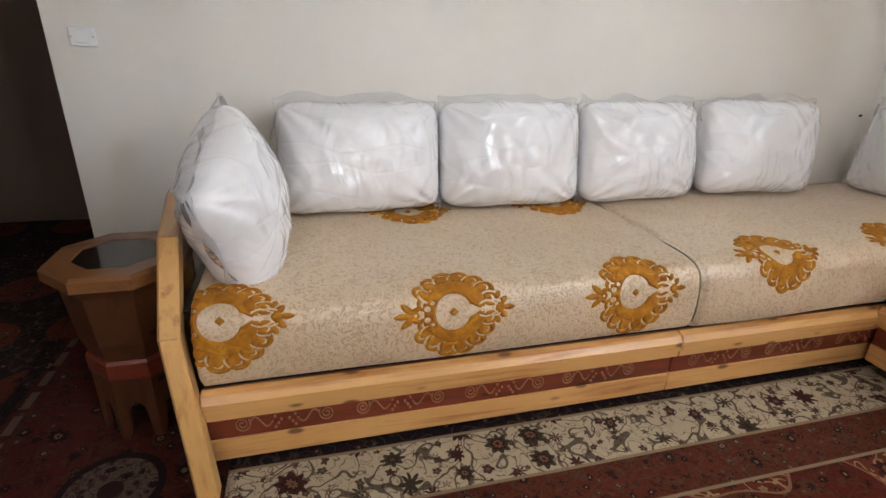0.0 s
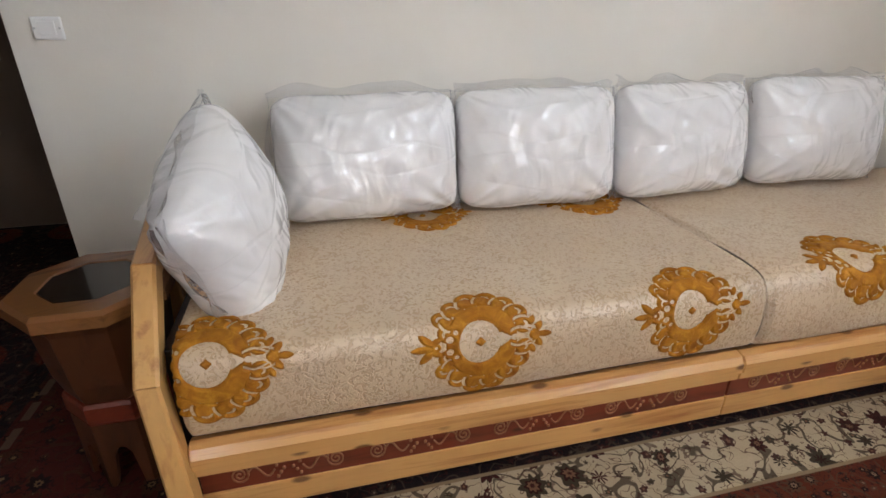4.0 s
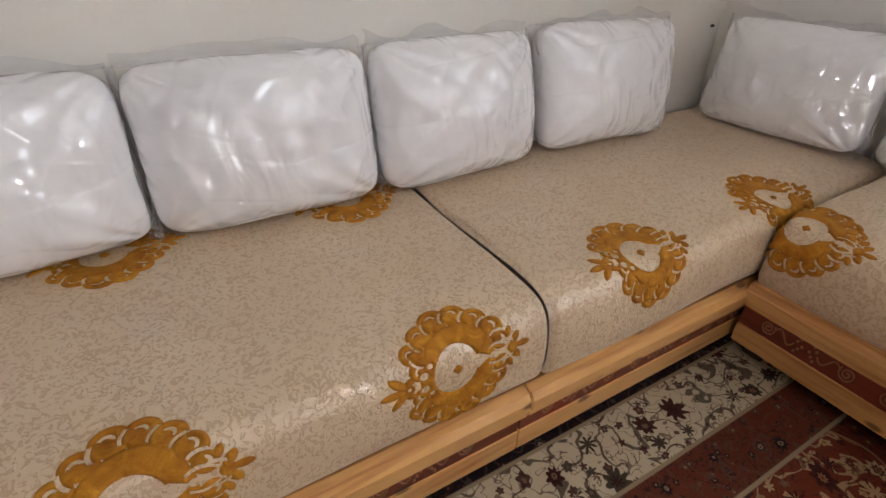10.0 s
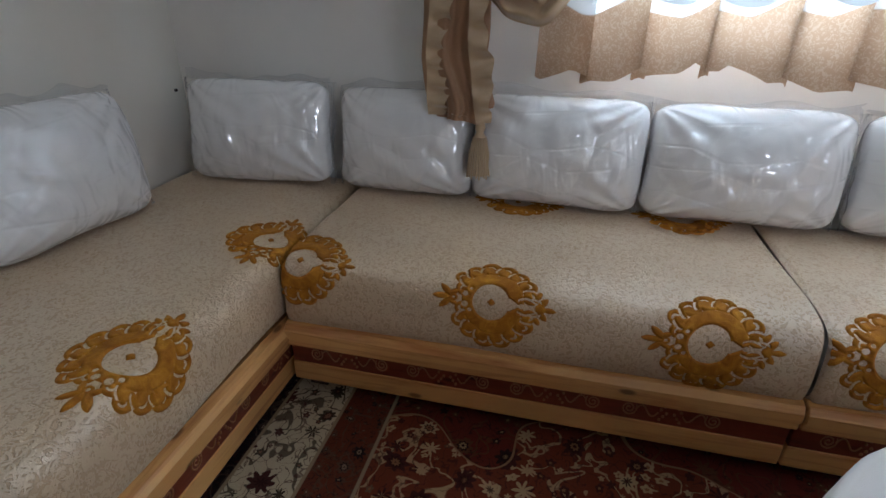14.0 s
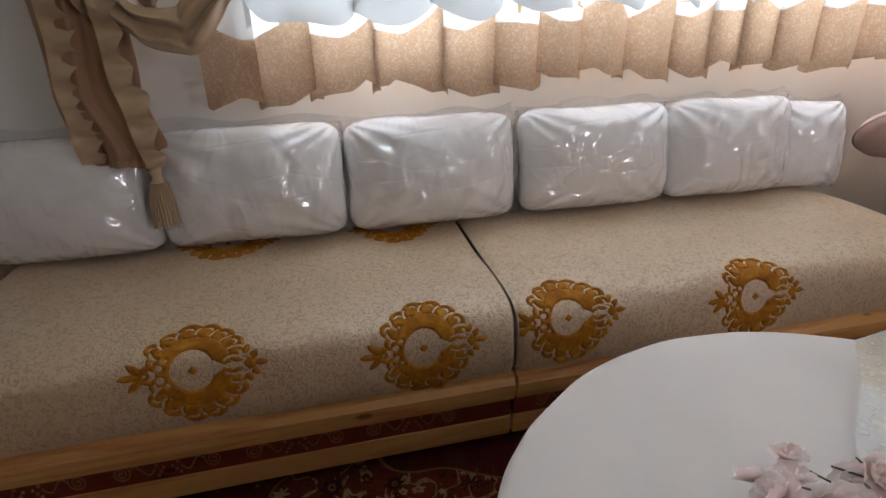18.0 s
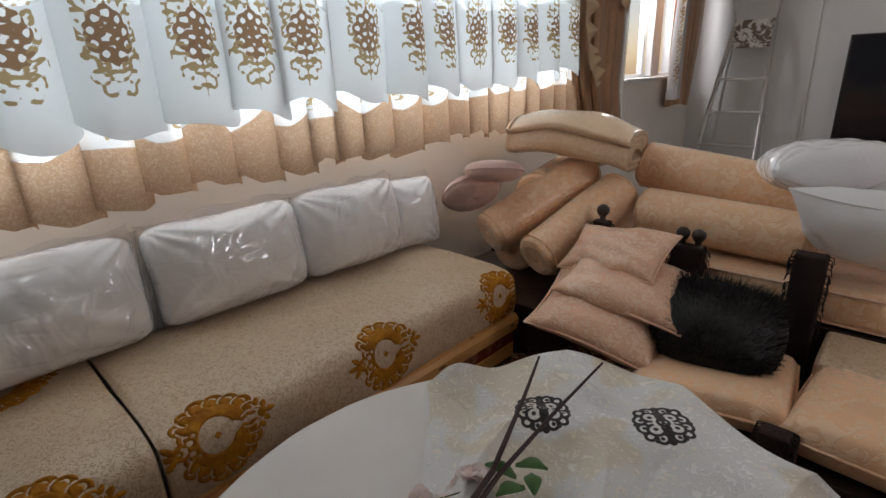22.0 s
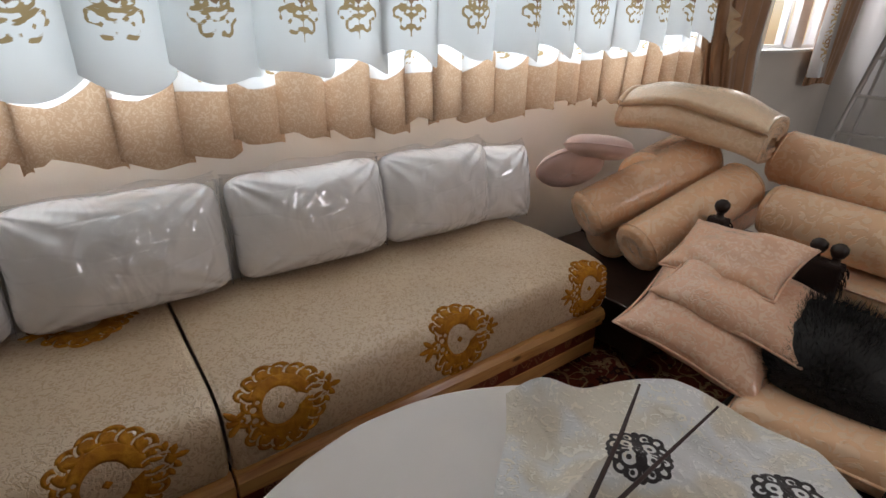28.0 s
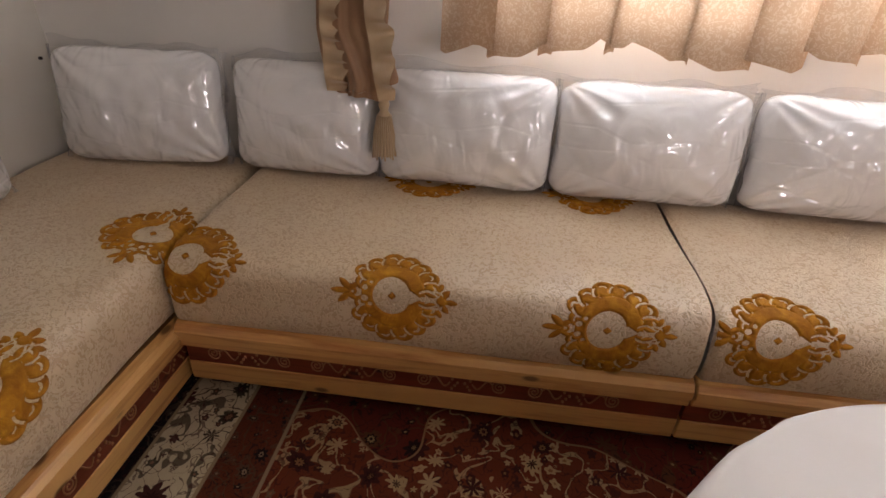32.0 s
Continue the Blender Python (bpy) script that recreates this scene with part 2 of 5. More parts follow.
FILM = film("clear_plastic_film")


def sheer(name, white, see, through_light):
    """Thin curtain cloth: motif is brown thread, gold is gold thread, band the lace hem, panel the denser weave."""
    m = bpy.data.materials.new(name)
    m.use_nodes = True
    t = m.node_tree
    t.nodes.remove(principled(m))
    out = t.nodes["Material Output"]
    v = coords(m)
    mot = step(m, attribute(m, "motif"), -0.004, 0.012)
    gold = step(m, attribute(m, "gold"), -0.006, 0.012)
    band = step(m, attribute(m, "band"), -0.003, 0.003)
    panel = step(m, attribute(m, "panel"), -0.004, 0.004)
    lace = step(m, noise_tex(m, v, 62, 1.0, 0.5, 2.6), 0.52, 0.57)
    hem = mixc(m, lace, (0.49, 0.325, 0.21), (0.57, 0.41, 0.29))
    c = mixc(m, band, white, hem)
    c = mixc(m, mot, c, (0.24, 0.145, 0.085))
    c = mixc(m, gold, c, (0.34, 0.25, 0.13))
    dif = node(m, "ShaderNodeBsdfDiffuse")
    trl = node(m, "ShaderNodeBsdfTranslucent")
    wire(m, c, dif.inputs["Color"])
    wire(m, c, trl.inputs["Color"])
    half = node(m, "ShaderNodeMixShader")
    wire(m, maths(m, "SUBTRACT", through_light, maths(m, "MULTIPLY", band, through_light * 0.45)), half.inputs[0])
    wire(m, dif.outputs[0], half.inputs[1])
    wire(m, trl.outputs[0], half.inputs[2])
    clear = node(m, "ShaderNodeBsdfTransparent")
    mix = node(m, "ShaderNodeMixShader")
    body = maths(m, "MAXIMUM", maths(m, "MAXIMUM", mot, gold), maths(m, "MAXIMUM", band, maths(m, "MULTIPLY", panel, 0.97)))
    wire(m, maths(m, "MAXIMUM", body, 1.0 - see), mix.inputs[0])
    wire(m, clear.outputs[0], mix.inputs[1])
    wire(m, half.outputs[0], mix.inputs[2])
    wire(m, mix.outputs[0], out.inputs["Surface"])
    return m


SHEER = sheer("white_sheer_curtain", (0.74, 0.77, 0.78), 0.40, 0.24)
SHEER_LOW = sheer("white_under_curtain", (0.76, 0.79, 0.80), 0.25, 0.26)
SATIN = cloth("brown_gold_satin", (0.36, 0.195, 0.10), 0.42, 200, 0.3, 0.18, 11.0)
SATIN_PALE = cloth("pale_gold_satin", (0.54, 0.385, 0.235), 0.45, 200, 0.3, 0.15, 14.0)


def brocade(name, base, shine, scale=11):
    m = material(name, base, 0.6)
    p = principled(m)
    v = coords(m)
    n = step(m, noise_tex(m, v, scale, 1.5, 0.5, 2.2), 0.5, 0.56)
    c = mixc(m, n, ramp(m, noise_tex(m, v, 6, 3), [(0.3, tuple(x * 0.88 for x in base)), (0.7, base)]), shine)
    wire(m, c, p.inputs["Base Color"])
    wire(m, maths(m, "SUBTRACT", 0.50, maths(m, "MULTIPLY", n, 0.27)), p.inputs["Roughness"])
    p.inputs["Sheen Weight"].default_value = 0.2
    p.inputs["Coat Weight"].default_value = 0.6
    p.inputs["Coat Roughness"].default_value = 0.2
    bump(m, maths(m, "ADD", maths(m, "MULTIPLY", n, 0.3), noise_tex(m, v, 10, 3)), 0.4, 0.012)
    return m


BROCADE = brocade("cream_gold_brocade", (0.96, 0.57, 0.32), (0.97, 0.66, 0.43), 16)
BROCADE_PINK = brocade("pinkish_gold_brocade", (0.92, 0.53, 0.34), (0.95, 0.65, 0.46), 30)
PINK = cloth("pink_satin", (0.72, 0.49, 0.43), 0.4, 200, 0.25, 0.08, 12.0)
QUILT = brocade("cream_quilted_cover", (0.88, 0.60, 0.37), (0.91, 0.67, 0.45), 26)
FUR = material("black_fur", (0.006, 0.0055, 0.005), 0.6)
FRINGE = cloth("dark_brown_fringe", (0.028, 0.012, 0.008), 0.95, 200, 0.0, 0.3, 60)


def carpet(name, red, mode):
    """Woven wool carpet. Its bands follow the distance from the sofa's edge (y)."""
    m = material(name, red, 0.95, 0.0, Specular_IOR_Level=0.2)
    p = principled(m)
    v = coords(m)
    warp = node(m, "ShaderNodeTexNoise", i_Scale=9.0, i_Detail=2.0)
    wire(m, v, warp.inputs["Vector"])
    off = node(m, "ShaderNodeVectorMath", operation="MULTIPLY_ADD")
    wire(m, warp.outputs["Color"], off.inputs[0])
    off.inputs[1].default_value = (0.05, 0.05, 0.0)
    wire(m, v, off.inputs[2])
    w = off.outputs[0]
    sep = node(m, "ShaderNodeSeparateXYZ")
    wire(m, v, sep.inputs[0])
    y = sep.outputs["Y"]

    def rosette(scale, rand, petals, r0, r1):
        f = voronoi(m, w, scale, "F1", rand)
        off = node(m, "ShaderNodeVectorMath", operation="SUBTRACT")
        big = node(m, "ShaderNodeVectorMath", operation="SCALE")
        wire(m, w, big.inputs[0])
        big.inputs["Scale"].default_value = 1.0
        wire(m, big.outputs[0], off.inputs[0])
        wire(m, f.outputs["Position"], off.inputs[1])
        xyz = node(m, "ShaderNodeSeparateXYZ")
        wire(m, off.outputs[0], xyz.inputs[0])
        ang = maths(m, "ARCTAN2", xyz.outputs["Y"], xyz.outputs["X"])
        wave = maths(m, "ADD", 0.86, maths(m, "MULTIPLY", maths(m, "COSINE", maths(m, "MULTIPLY", ang, petals)), 0.16))
        pick = node(m, "ShaderNodeSeparateColor")
        wire(m, f.outputs["Color"], pick.inputs[0])
        size = maths(m, "ADD", maths(m, "MULTIPLY", pick.outputs[0], r1 - r0), r0)
        return maths(m, "DIVIDE", maths(m, "DIVIDE", f.outputs["Distance"], size), wave), pick

    def flowers(scale, ground, petal_a, petal_b, heart, r0, r1):
        rel, pick = rosette(scale, 0.55, 8.0, r0, r1)
        pet = mixc(m, step(m, pick.outputs[1], 0.45, 0.5), petal_a, petal_b)
        body = mixc(m, step(m, rel, 0.62, 0.56), pet, tuple(x * 0.55 for x in petal_a))
        body = mixc(m, step(m, rel, 0.42, 0.36), body, heart)
        body = mixc(m, step(m, rel, 0.2, 0.16), body, petal_a)
        line = maths(m, "ABSOLUTE", maths(m, "SUBTRACT", noise_tex(m, v, scale * 1.1, 1.0, 0.4, 0.8), 0.5))
        g = mixc(m, maths(m, "MULTIPLY", step(m, line, 0.030, 0.018), 0.85), ground, petal_b)
        line2 = maths(m, "ABSOLUTE", maths(m, "SUBTRACT", noise_tex(m, v, scale * 2.4, 1.0, 0.4, 1.0), 0.5))
        g = mixc(m, maths(m, "MULTIPLY", step(m, line2, 0.026, 0.012), 0.7), g, petal_a)
        rel2, pick2 = rosette(scale * 2.3, 0.9, 5.0, 0.22, 0.44)
        bud = mixc(m, step(m, pick2.outputs[1], 0.5, 0.55), petal_a, petal_b)
        bud = mixc(m, step(m, rel2, 0.4, 0.32), bud, heart)
        g = mixc(m, maths(m, "MULTIPLY", step(m, rel2, 1.0, 0.9), 0.95), g, bud)
        return mixc(m, step(m, rel, 1.0, 0.94), g, body)

    cream = flowers(10.5, (0.52, 0.41, 0.27), (0.06, 0.016, 0.013), (0.055, 0.04, 0.024), (0.20, 0.09, 0.05), 0.26, 0.46)
    guard = flowers(17, (0.12, 0.024, 0.010), (0.02, 0.009, 0.009), (0.10, 0.045, 0.024), (0.24, 0.15, 0.09), 0.15, 0.42)
    navy = flowers(14, (0.013, 0.007, 0.008), (0.05, 0.012, 0.009), (0.06, 0.04, 0.026), (0.26, 0.19, 0.13), 0.1, 0.34)
    field_red = flowers(11, (0.11, 0.014, 0.007), (0.02, 0.006, 0.005), (0.10, 0.035, 0.013), (0.28, 0.17, 0.07), 0.14, 0.4)
    field_gold = flowers(11, (0.15, 0.026, 0.010), (0.05, 0.010, 0.008), (0.40, 0.25, 0.12), (0.24, 0.10, 0.04), 0.28, 0.46)
    if mode == "main":
        lob = maths(m, "ADD", noise_tex(m, v, 2.6, 0.5), maths(m, "MULTIPLY", maths(m, "SINE", maths(m, "MULTIPLY", sep.outputs["X"], 13.0)), 0.04))
        field = mixc(m, step(m, lob, 0.47, 0.475), field_red, field_gold)
        field = mixc(m, step(m, maths(m, "ABSOLUTE", maths(m, "SUBTRACT", lob, 0.47)), 0.005, 0.003), field, (0.26, 0.13, 0.06))
        c = mixc(m, step(m, y, -1.128, -1.124), field, (0.30, 0.21, 0.12))
        c = mixc(m, step(m, y, -1.118, -1.114), c, guard)
        c = mixc(m, step(m, y, -0.985, -0.981), c, (0.30, 0.21, 0.12))
        c = mixc(m, step(m, y, -0.975, -0.971), c, cream)
        c = mixc(m, step(m, y, -0.80, -0.796), c, (0.30, 0.21, 0.12))
        c = mixc(m, step(m, y, -0.79, -0.786), c, navy)
    else:
        x = sep.outputs["X"]
        yy = maths(m, "SUBTRACT", maths(m, "FLOORED_MODULO", maths(m, "ADD", y, 0.995), 0.42), 0.21)
        dx = maths(m, "ADD", x, 3.07)
        d = maths(m, "SQRT", maths(m, "ADD", maths(m, "MULTIPLY", dx, dx), maths(m, "MULTIPLY", yy, yy)))
        c = mixc(m, step(m, d, 0.125, 0.121), field_red, (0.02, 0.008, 0.008))
        c = mixc(m, step(m, d, 0.105, 0.101), c, flowers(26, (0.19, 0.125, 0.08), (0.03, 0.01, 0.01), (0.10, 0.04, 0.03), (0.05, 0.02, 0.02), 0.2, 0.5))
        c = mixc(m, step(m, d, 0.030, 0.027), c, (0.04, 0.012, 0.01))
        edge = maths(m, "MINIMUM", maths(m, "ABSOLUTE", maths(m, "ADD", x, 3.40)), maths(m, "ABSOLUTE", maths(m, "ADD", x, 2.845)))
        dash = maths(m, "MULTIPLY", step(m, edge, 0.014, 0.010), step(m, maths(m, "FRACT", maths(m, "MULTIPLY", y, 9.0)), 0.25, 0.3))
        c = mixc(m, dash, c, (0.20, 0.13, 0.085))
        c = mixc(m, step(m, x, -3.425, -3.429), c, navy)
        # dark wool, blended further to black for the shade beside the sofa
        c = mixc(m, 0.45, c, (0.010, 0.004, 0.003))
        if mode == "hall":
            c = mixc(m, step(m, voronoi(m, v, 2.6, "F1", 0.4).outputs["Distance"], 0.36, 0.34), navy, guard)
    fine = noise_tex(m, v, 300, 2)
    c = mixc(m, maths(m, "MULTIPLY", fine, 0.25), c, (0.03, 0.012, 0.01))
    wire(m, c, p.inputs["Base Color"])
    bump(m, maths(m, "ADD", fine, noise_tex(m, v, 70, 2)), 0.5, 0.004)
    return m


CARPET = carpet("cream_red_floral_carpet", (0.1, 0.02, 0.015), "main")
CARPET_SIDE = carpet("dark_red_carpet", (0.1, 0.02, 0.015), "side")
CARPET_HALL = carpet("dark_passage_carpet", (0.1, 0.02, 0.015), "hall")
TILE = wall_paint("pale_floor_tile", (0.42, 0.37, 0.31))
ALU = material("worn_aluminium", (0.62, 0.61, 0.6), 0.42, 0.85)
PAINTED = material("paint_splashed_tread", (0.3, 0.25, 0.2), 0.8)
_v = coords(PAINTED)
wire(PAINTED, ramp(PAINTED, noise_tex(PAINTED, _v, 14, 4, 0.6, 1.0), [(0.46, (0.17, 0.13, 0.10)), (0.54, (0.75, 0.74, 0.72))]), principled(PAINTED).inputs["Base Color"])
SCREEN = material("black_glass_screen", (0.006, 0.007, 0.012), 0.12)
BEZEL = material("black_gloss_plastic", (0.012, 0.012, 0.013), 0.25)
PLASTIC = material("white_switch_plastic", (0.86, 0.85, 0.83), 0.4)
WHITE_FRAME = material("white_window_frame", (0.8, 0.8, 0.79), 0.35)
DARK_FRAME = material("dark_window_frame", (0.02, 0.022, 0.026), 0.4)
GILT = material("dark_gilt_frame", (0.08, 0.055, 0.02), 0.4, 0.5)
PRINT = material("faded_green_print", (0.12, 0.13, 0.07), 0.6)
LEAF = material("green_leaf", (0.06, 0.16, 0.035), 0.5, 0.0, Subsurface_Weight=0.1)
TREE_LEAF = material("tree_foliage", (0.05, 0.15, 0.05), 0.6)
BARK = material("brown_bark", (0.12, 0.08, 0.05), 0.9)
TWIG = material("brown_twig", (0.05, 0.022, 0.018), 0.6)
BLOSSOM = bpy.data.materials.new("pale_pink_silk")
BLOSSOM.use_nodes = True
BLOSSOM.node_tree.nodes.remove(principled(BLOSSOM))
_d, _t, _m = node(BLOSSOM, "ShaderNodeBsdfDiffuse"), node(BLOSSOM, "ShaderNodeBsdfTranslucent"), node(BLOSSOM, "ShaderNodeMixShader")
_pk = ramp(BLOSSOM, noise_tex(BLOSSOM, coords(BLOSSOM), 40, 2), [(0.35, (0.97, 0.82, 0.79)), (0.65, (0.98, 0.92, 0.89))])
wire(BLOSSOM, _pk, _d.inputs[0])
wire(BLOSSOM, _pk, _t.inputs[0])
_m.inputs[0].default_value = 0.5
wire(BLOSSOM, _d.outputs[0], _m.inputs[1])
wire(BLOSSOM, _t.outputs[0], _m.inputs[2])
wire(BLOSSOM, _m.outputs[0], BLOSSOM.node_tree.nodes["Material Output"].inputs["Surface"])
STALK = material("olive_stalk", (0.14, 0.16, 0.05), 0.6)
DARKGLASS = material("smoked_glass", (0.02, 0.013, 0.01), 0.08)
OUTSIDE = wall_paint("sunlit_outdoor_wall", (0.85, 0.85, 0.83))
PLASTER = wall_paint("speckled_reveal", (0.62, 0.6, 0.58))
GLASS = bpy.data.materials.new("window_glass")
GLASS.use_nodes = True
GLASS.node_tree.nodes.remove(principled(GLASS))
_c, _g, _f, _x = node(GLASS, "ShaderNodeBsdfTransparent"), node(GLASS, "ShaderNodeBsdfGlossy", i_Roughness=0.02), node(GLASS, "ShaderNodeFresnel", i_IOR=1.5), node(GLASS, "ShaderNodeMixShader")
wire(GLASS, _f.outputs[0], _x.inputs[0])
wire(GLASS, _c.outputs[0], _x.inputs[1])
wire(GLASS, _g.outputs[0], _x.inputs[2])
wire(GLASS, _x.outputs[0], GLASS.node_tree.nodes["Material Output"].inputs["Surface"])

# ---- mesh helpers ----


def put(name, me, mat, parent=None, label=""):
    if mat is not None:
        me.materials.append(mat)
    o = new(name, me)
    if parent is not None:
        o.parent = parent
    if label:
        o["label"] = label
    return o


def smooth(me):
    me.polygons.foreach_set("use_smooth", [True] * len(me.polygons))
    return me


def mesh_of(bm, soft=False):
    me = bpy.data.meshes.new("mesh")
    bm.normal_update()
    bm.to_mesh(me)
    bm.free()
    return smooth(me) if soft else me


def part(name, bm, mat, parent, label="", soft=False):
    """Links a bmesh as one mesh object under a thing or a part."""
    return put(name, mesh_of(bm, soft) if isinstance(bm, bmesh.types.BMesh) else bm, mat, parent, label)


def thing(name, label, category, at=None, group="", kind=""):
    e = new(name)
    e.empty_display_size = 0.1
    if at is not None:
        e.matrix_world = at
    return tagged(e, label, category, group, kind)


def box(x0, x1, y0, y1, z0, z1, bevel=0.004, bm=None, segs=2):
    bm = bm or bmesh.new()
    r = bmesh.ops.create_cube(bm, size=1, matrix=Matrix.LocRotScale(((x0 + x1) / 2, (y0 + y1) / 2, (z0 + z1) / 2), None, (abs(x1 - x0), abs(y1 - y0), abs(z1 - z0))))
    if bevel > 0:
        es = {e for v in r["verts"] for e in v.link_edges}
        bmesh.ops.bevel(bm, geom=list(es), offset=bevel, segments=segs, profile=0.5, affect='EDGES')
    return bm


def sheet(P, wrap_u=False, wrap_v=False, attrs=None, caps=False, flip=False):
    """A mesh from a grid of points P[i, j]."""
    nu, nv = P.shape[:2]
    i, j = np.meshgrid(np.arange(nu if wrap_u else nu - 1), np.arange(nv if wrap_v else nv - 1), indexing="ij")
    i2, j2 = (i + 1) % nu, (j + 1) % nv
    q = np.stack([i * nv + j, i2 * nv + j, i2 * nv + j2, i * nv + j2], -1).reshape(-1, 4)
    if flip:
        q = q[:, ::-1]
    faces = q.tolist()
    if caps:
        a = list(range(nv))
        faces += [a if flip else a[::-1], [(nu - 1) * nv + k for k in (a[::-1] if flip else a)]]
    me = bpy.data.meshes.new("mesh")
    me.from_pydata(P.reshape(-1, 3).tolist(), [], faces)
    for name, val in (attrs or {}).items():
        at = me.attributes.new(name, 'FLOAT', 'POINT')
        at.data.foreach_set("value", np.ascontiguousarray(val, dtype=np.float32).ravel())
    smooth(me)
    me.update()
    return me


def tube(pts, r, n=8, taper=None):
    pts = np.array(pts, float)
    t = np.gradient(pts, axis=0)
    t /= np.linalg.norm(t, axis=1, keepdims=True) + 1e-9
    ref = np.array([0.13, 0.27, 0.95])
    a = np.cross(t, ref)
    a /= np.linalg.norm(a, axis=1, keepdims=True) + 1e-9
    b = np.cross(t, a)
    rr = np.full(len(pts), r) if taper is None else r * np.asarray(taper)
    ang = np.linspace(0, 2 * np.pi, n, endpoint=False)
    P = pts[:, None] + rr[:, None, None] * (np.cos(ang)[None, :, None] * a[:, None] + np.sin(ang)[None, :, None] * b[:, None])
    return sheet(P, wrap_v=True, caps=True, flip=True)


def lathe(profile, n=32, sides=None):
    prof = np.array(profile, float)
    ang = np.linspace(0, 2 * np.pi, n, endpoint=False)
    P = np.stack([prof[:, None, 0] * np.cos(ang), prof[:, None, 0] * np.sin(ang), prof[:, None, 1] + 0 * ang], -1)
    me = sheet(P, wrap_v=True, caps=True, flip=True)
    if sides:
        me.polygons.foreach_set("use_smooth", [False] * len(me.polygons))
    return me


def waves(x, y, seed, scale):
    """Smooth made-up undulation, about -1 to 1."""
    rs = np.random.RandomState(seed)
    out = np.zeros(np.broadcast(x, y).shape)
    for k in range(6):
        a, f = rs.uniform(0, 2 * np.pi), scale * rs.uniform(0.5, 1.9)
        out += np.sin(f * (x * np.cos(a) + y * np.sin(a)) + rs.uniform(0, 6.28)) / 3
    return out


def pillow_points(w, h, t, seed, n=34, fill=2.6, grow=0.0, crumple=0.006, soft=0.07, round_=0.0, tuck=0.0, flange=0.0, puff=0.5):
    u, v = np.meshgrid(np.linspace(-1, 1, n), np.linspace(-1, 1, n), indexing="ij")
    uu, vv = np.sign(u) * np.abs(u) ** 0.85, np.sign(v) * np.abs(v) ** 0.85
    pinch_u = 1 - soft * (1 - vv ** 2) * np.abs(uu) ** 3
    pinch_v = 1 - soft * (1 - uu ** 2) * np.abs(vv) ** 3
    cut = 1 - round_ * (np.abs(uu) * np.abs(vv)) ** 5
    X, Y = (w / 2 + grow) * uu * pinch_u * cut, (h / 2 + grow) * vv * pinch_v * cut
    fu, fv = np.clip(np.abs(uu) * (1 + flange), 0, 1), np.clip(np.abs(vv) * (1 + flange), 0, 1)
    Z = (t / 2 + grow * 0.35) * (np.clip((1 - fu ** fill) * (1 - fv ** fill), 0, 1)) ** puff
    edge = (1 - np.abs(uu) ** 6) * (1 - np.abs(vv) ** 6)
    # folds that run out of the corners
    star = np.zeros(X.shape)
    for cx, cy in ((1, 1), (1, -1), (-1, 1), (-1, -1)):
        dx, dy = uu - cx * 1.05, vv - cy * 1.05
        rr = np.hypot(dx, dy)
        star += np.sin(np.arctan2(dy, dx) * 17 + 2 * waves(X, Y, seed + 31, 5) + seed + cx) * np.exp(-rr * 2.2)
    sides = []
    for s in (1, -1):
        Zs = s * (Z + edge * (crumple * waves(X, Y, seed + s, 22) + crumple * 0.6 * waves(X, Y, seed + 9 + s, 55) + tuck * star)) + 0.008 * waves(X, Y, seed + 5, 8)
        sides.append(np.stack([X + crumple * waves(X, Y, seed + 3, 16) * np.abs(uu) ** 4, Y + crumple * waves(X, Y, seed + 4, 16) * np.abs(vv) ** 4, Zs], -1))
    return sides


def pillow_mesh(*a, **k):
    top, low = pillow_points(*a, **k)
    n = top.shape[0]
    low = low.copy()
    for sl in ((0, slice(None)), (n - 1, slice(None)), (slice(None), 0), (slice(None), n - 1)):
        mid = (top[sl] + low[sl]) / 2
        top[sl], low[sl] = mid + (0, 0, 0.0012), mid - (0, 0, 0.0012)
    m1, m2 = sheet(top), sheet(low, flip=True)
    bm = bmesh.new()
    bm.from_mesh(m1)
    bm.from_mesh(m2)
    bmesh.ops.remove_doubles(bm, verts=bm.verts, dist=0.003)
    return mesh_of(bm, True)


def bagged_cushion(label, m, w, h, t, seed, group="", flap=True):
    """A white cushion in a tight clear plastic bag; local z is its face's normal, y its height."""
    c = thing("cushion", label, "cushion", m, group)
    bag = part("bagged_filling", pillow_mesh(w + 0.012, h + 0.010, t + 0.006, seed, n=80, fill=2.1, crumple=0.0034, soft=0.05, round_=0.13, tuck=0.012, puff=0.44), BAGGED, c, "white filling in tight crinkled film")
    n, k = 40, 9
    s = np.linspace(0, 1, k)[None, :]
    for side, ln in (((0, 1), w), ((1, 0), h), ((-1, 0), h)) if flap else ():
        u = np.linspace(-1, 1, n)[:, None] * (ln / 2 - 0.004)
        rag = (0.026 if side[1] else 0.013) + 0.015 * waves(u, 0 * u, seed + 70 + side[0], 24)
        out = (h if side[1] else w) / 2 - 0.010 + rag * s
        lift = 0.018 * waves(u, s * 0.2, seed + 71, 40) * s - 0.012 * s * s
        P = np.stack([u + 0 * s, out, lift], -1) if side[1] else np.stack([side[0] * out, u + 0 * s, lift], -1)
        part("bag_flap", sheet(P), FILM, bag, "loose edge of the plastic bag")
    return c


# ---- setting ----


def structure(name, bm, mat, label, cat):
    return tagged(put(name, mesh_of(bm) if isinstance(bm, bmesh.types.BMesh) else bm, mat), label, cat, kind="structure")


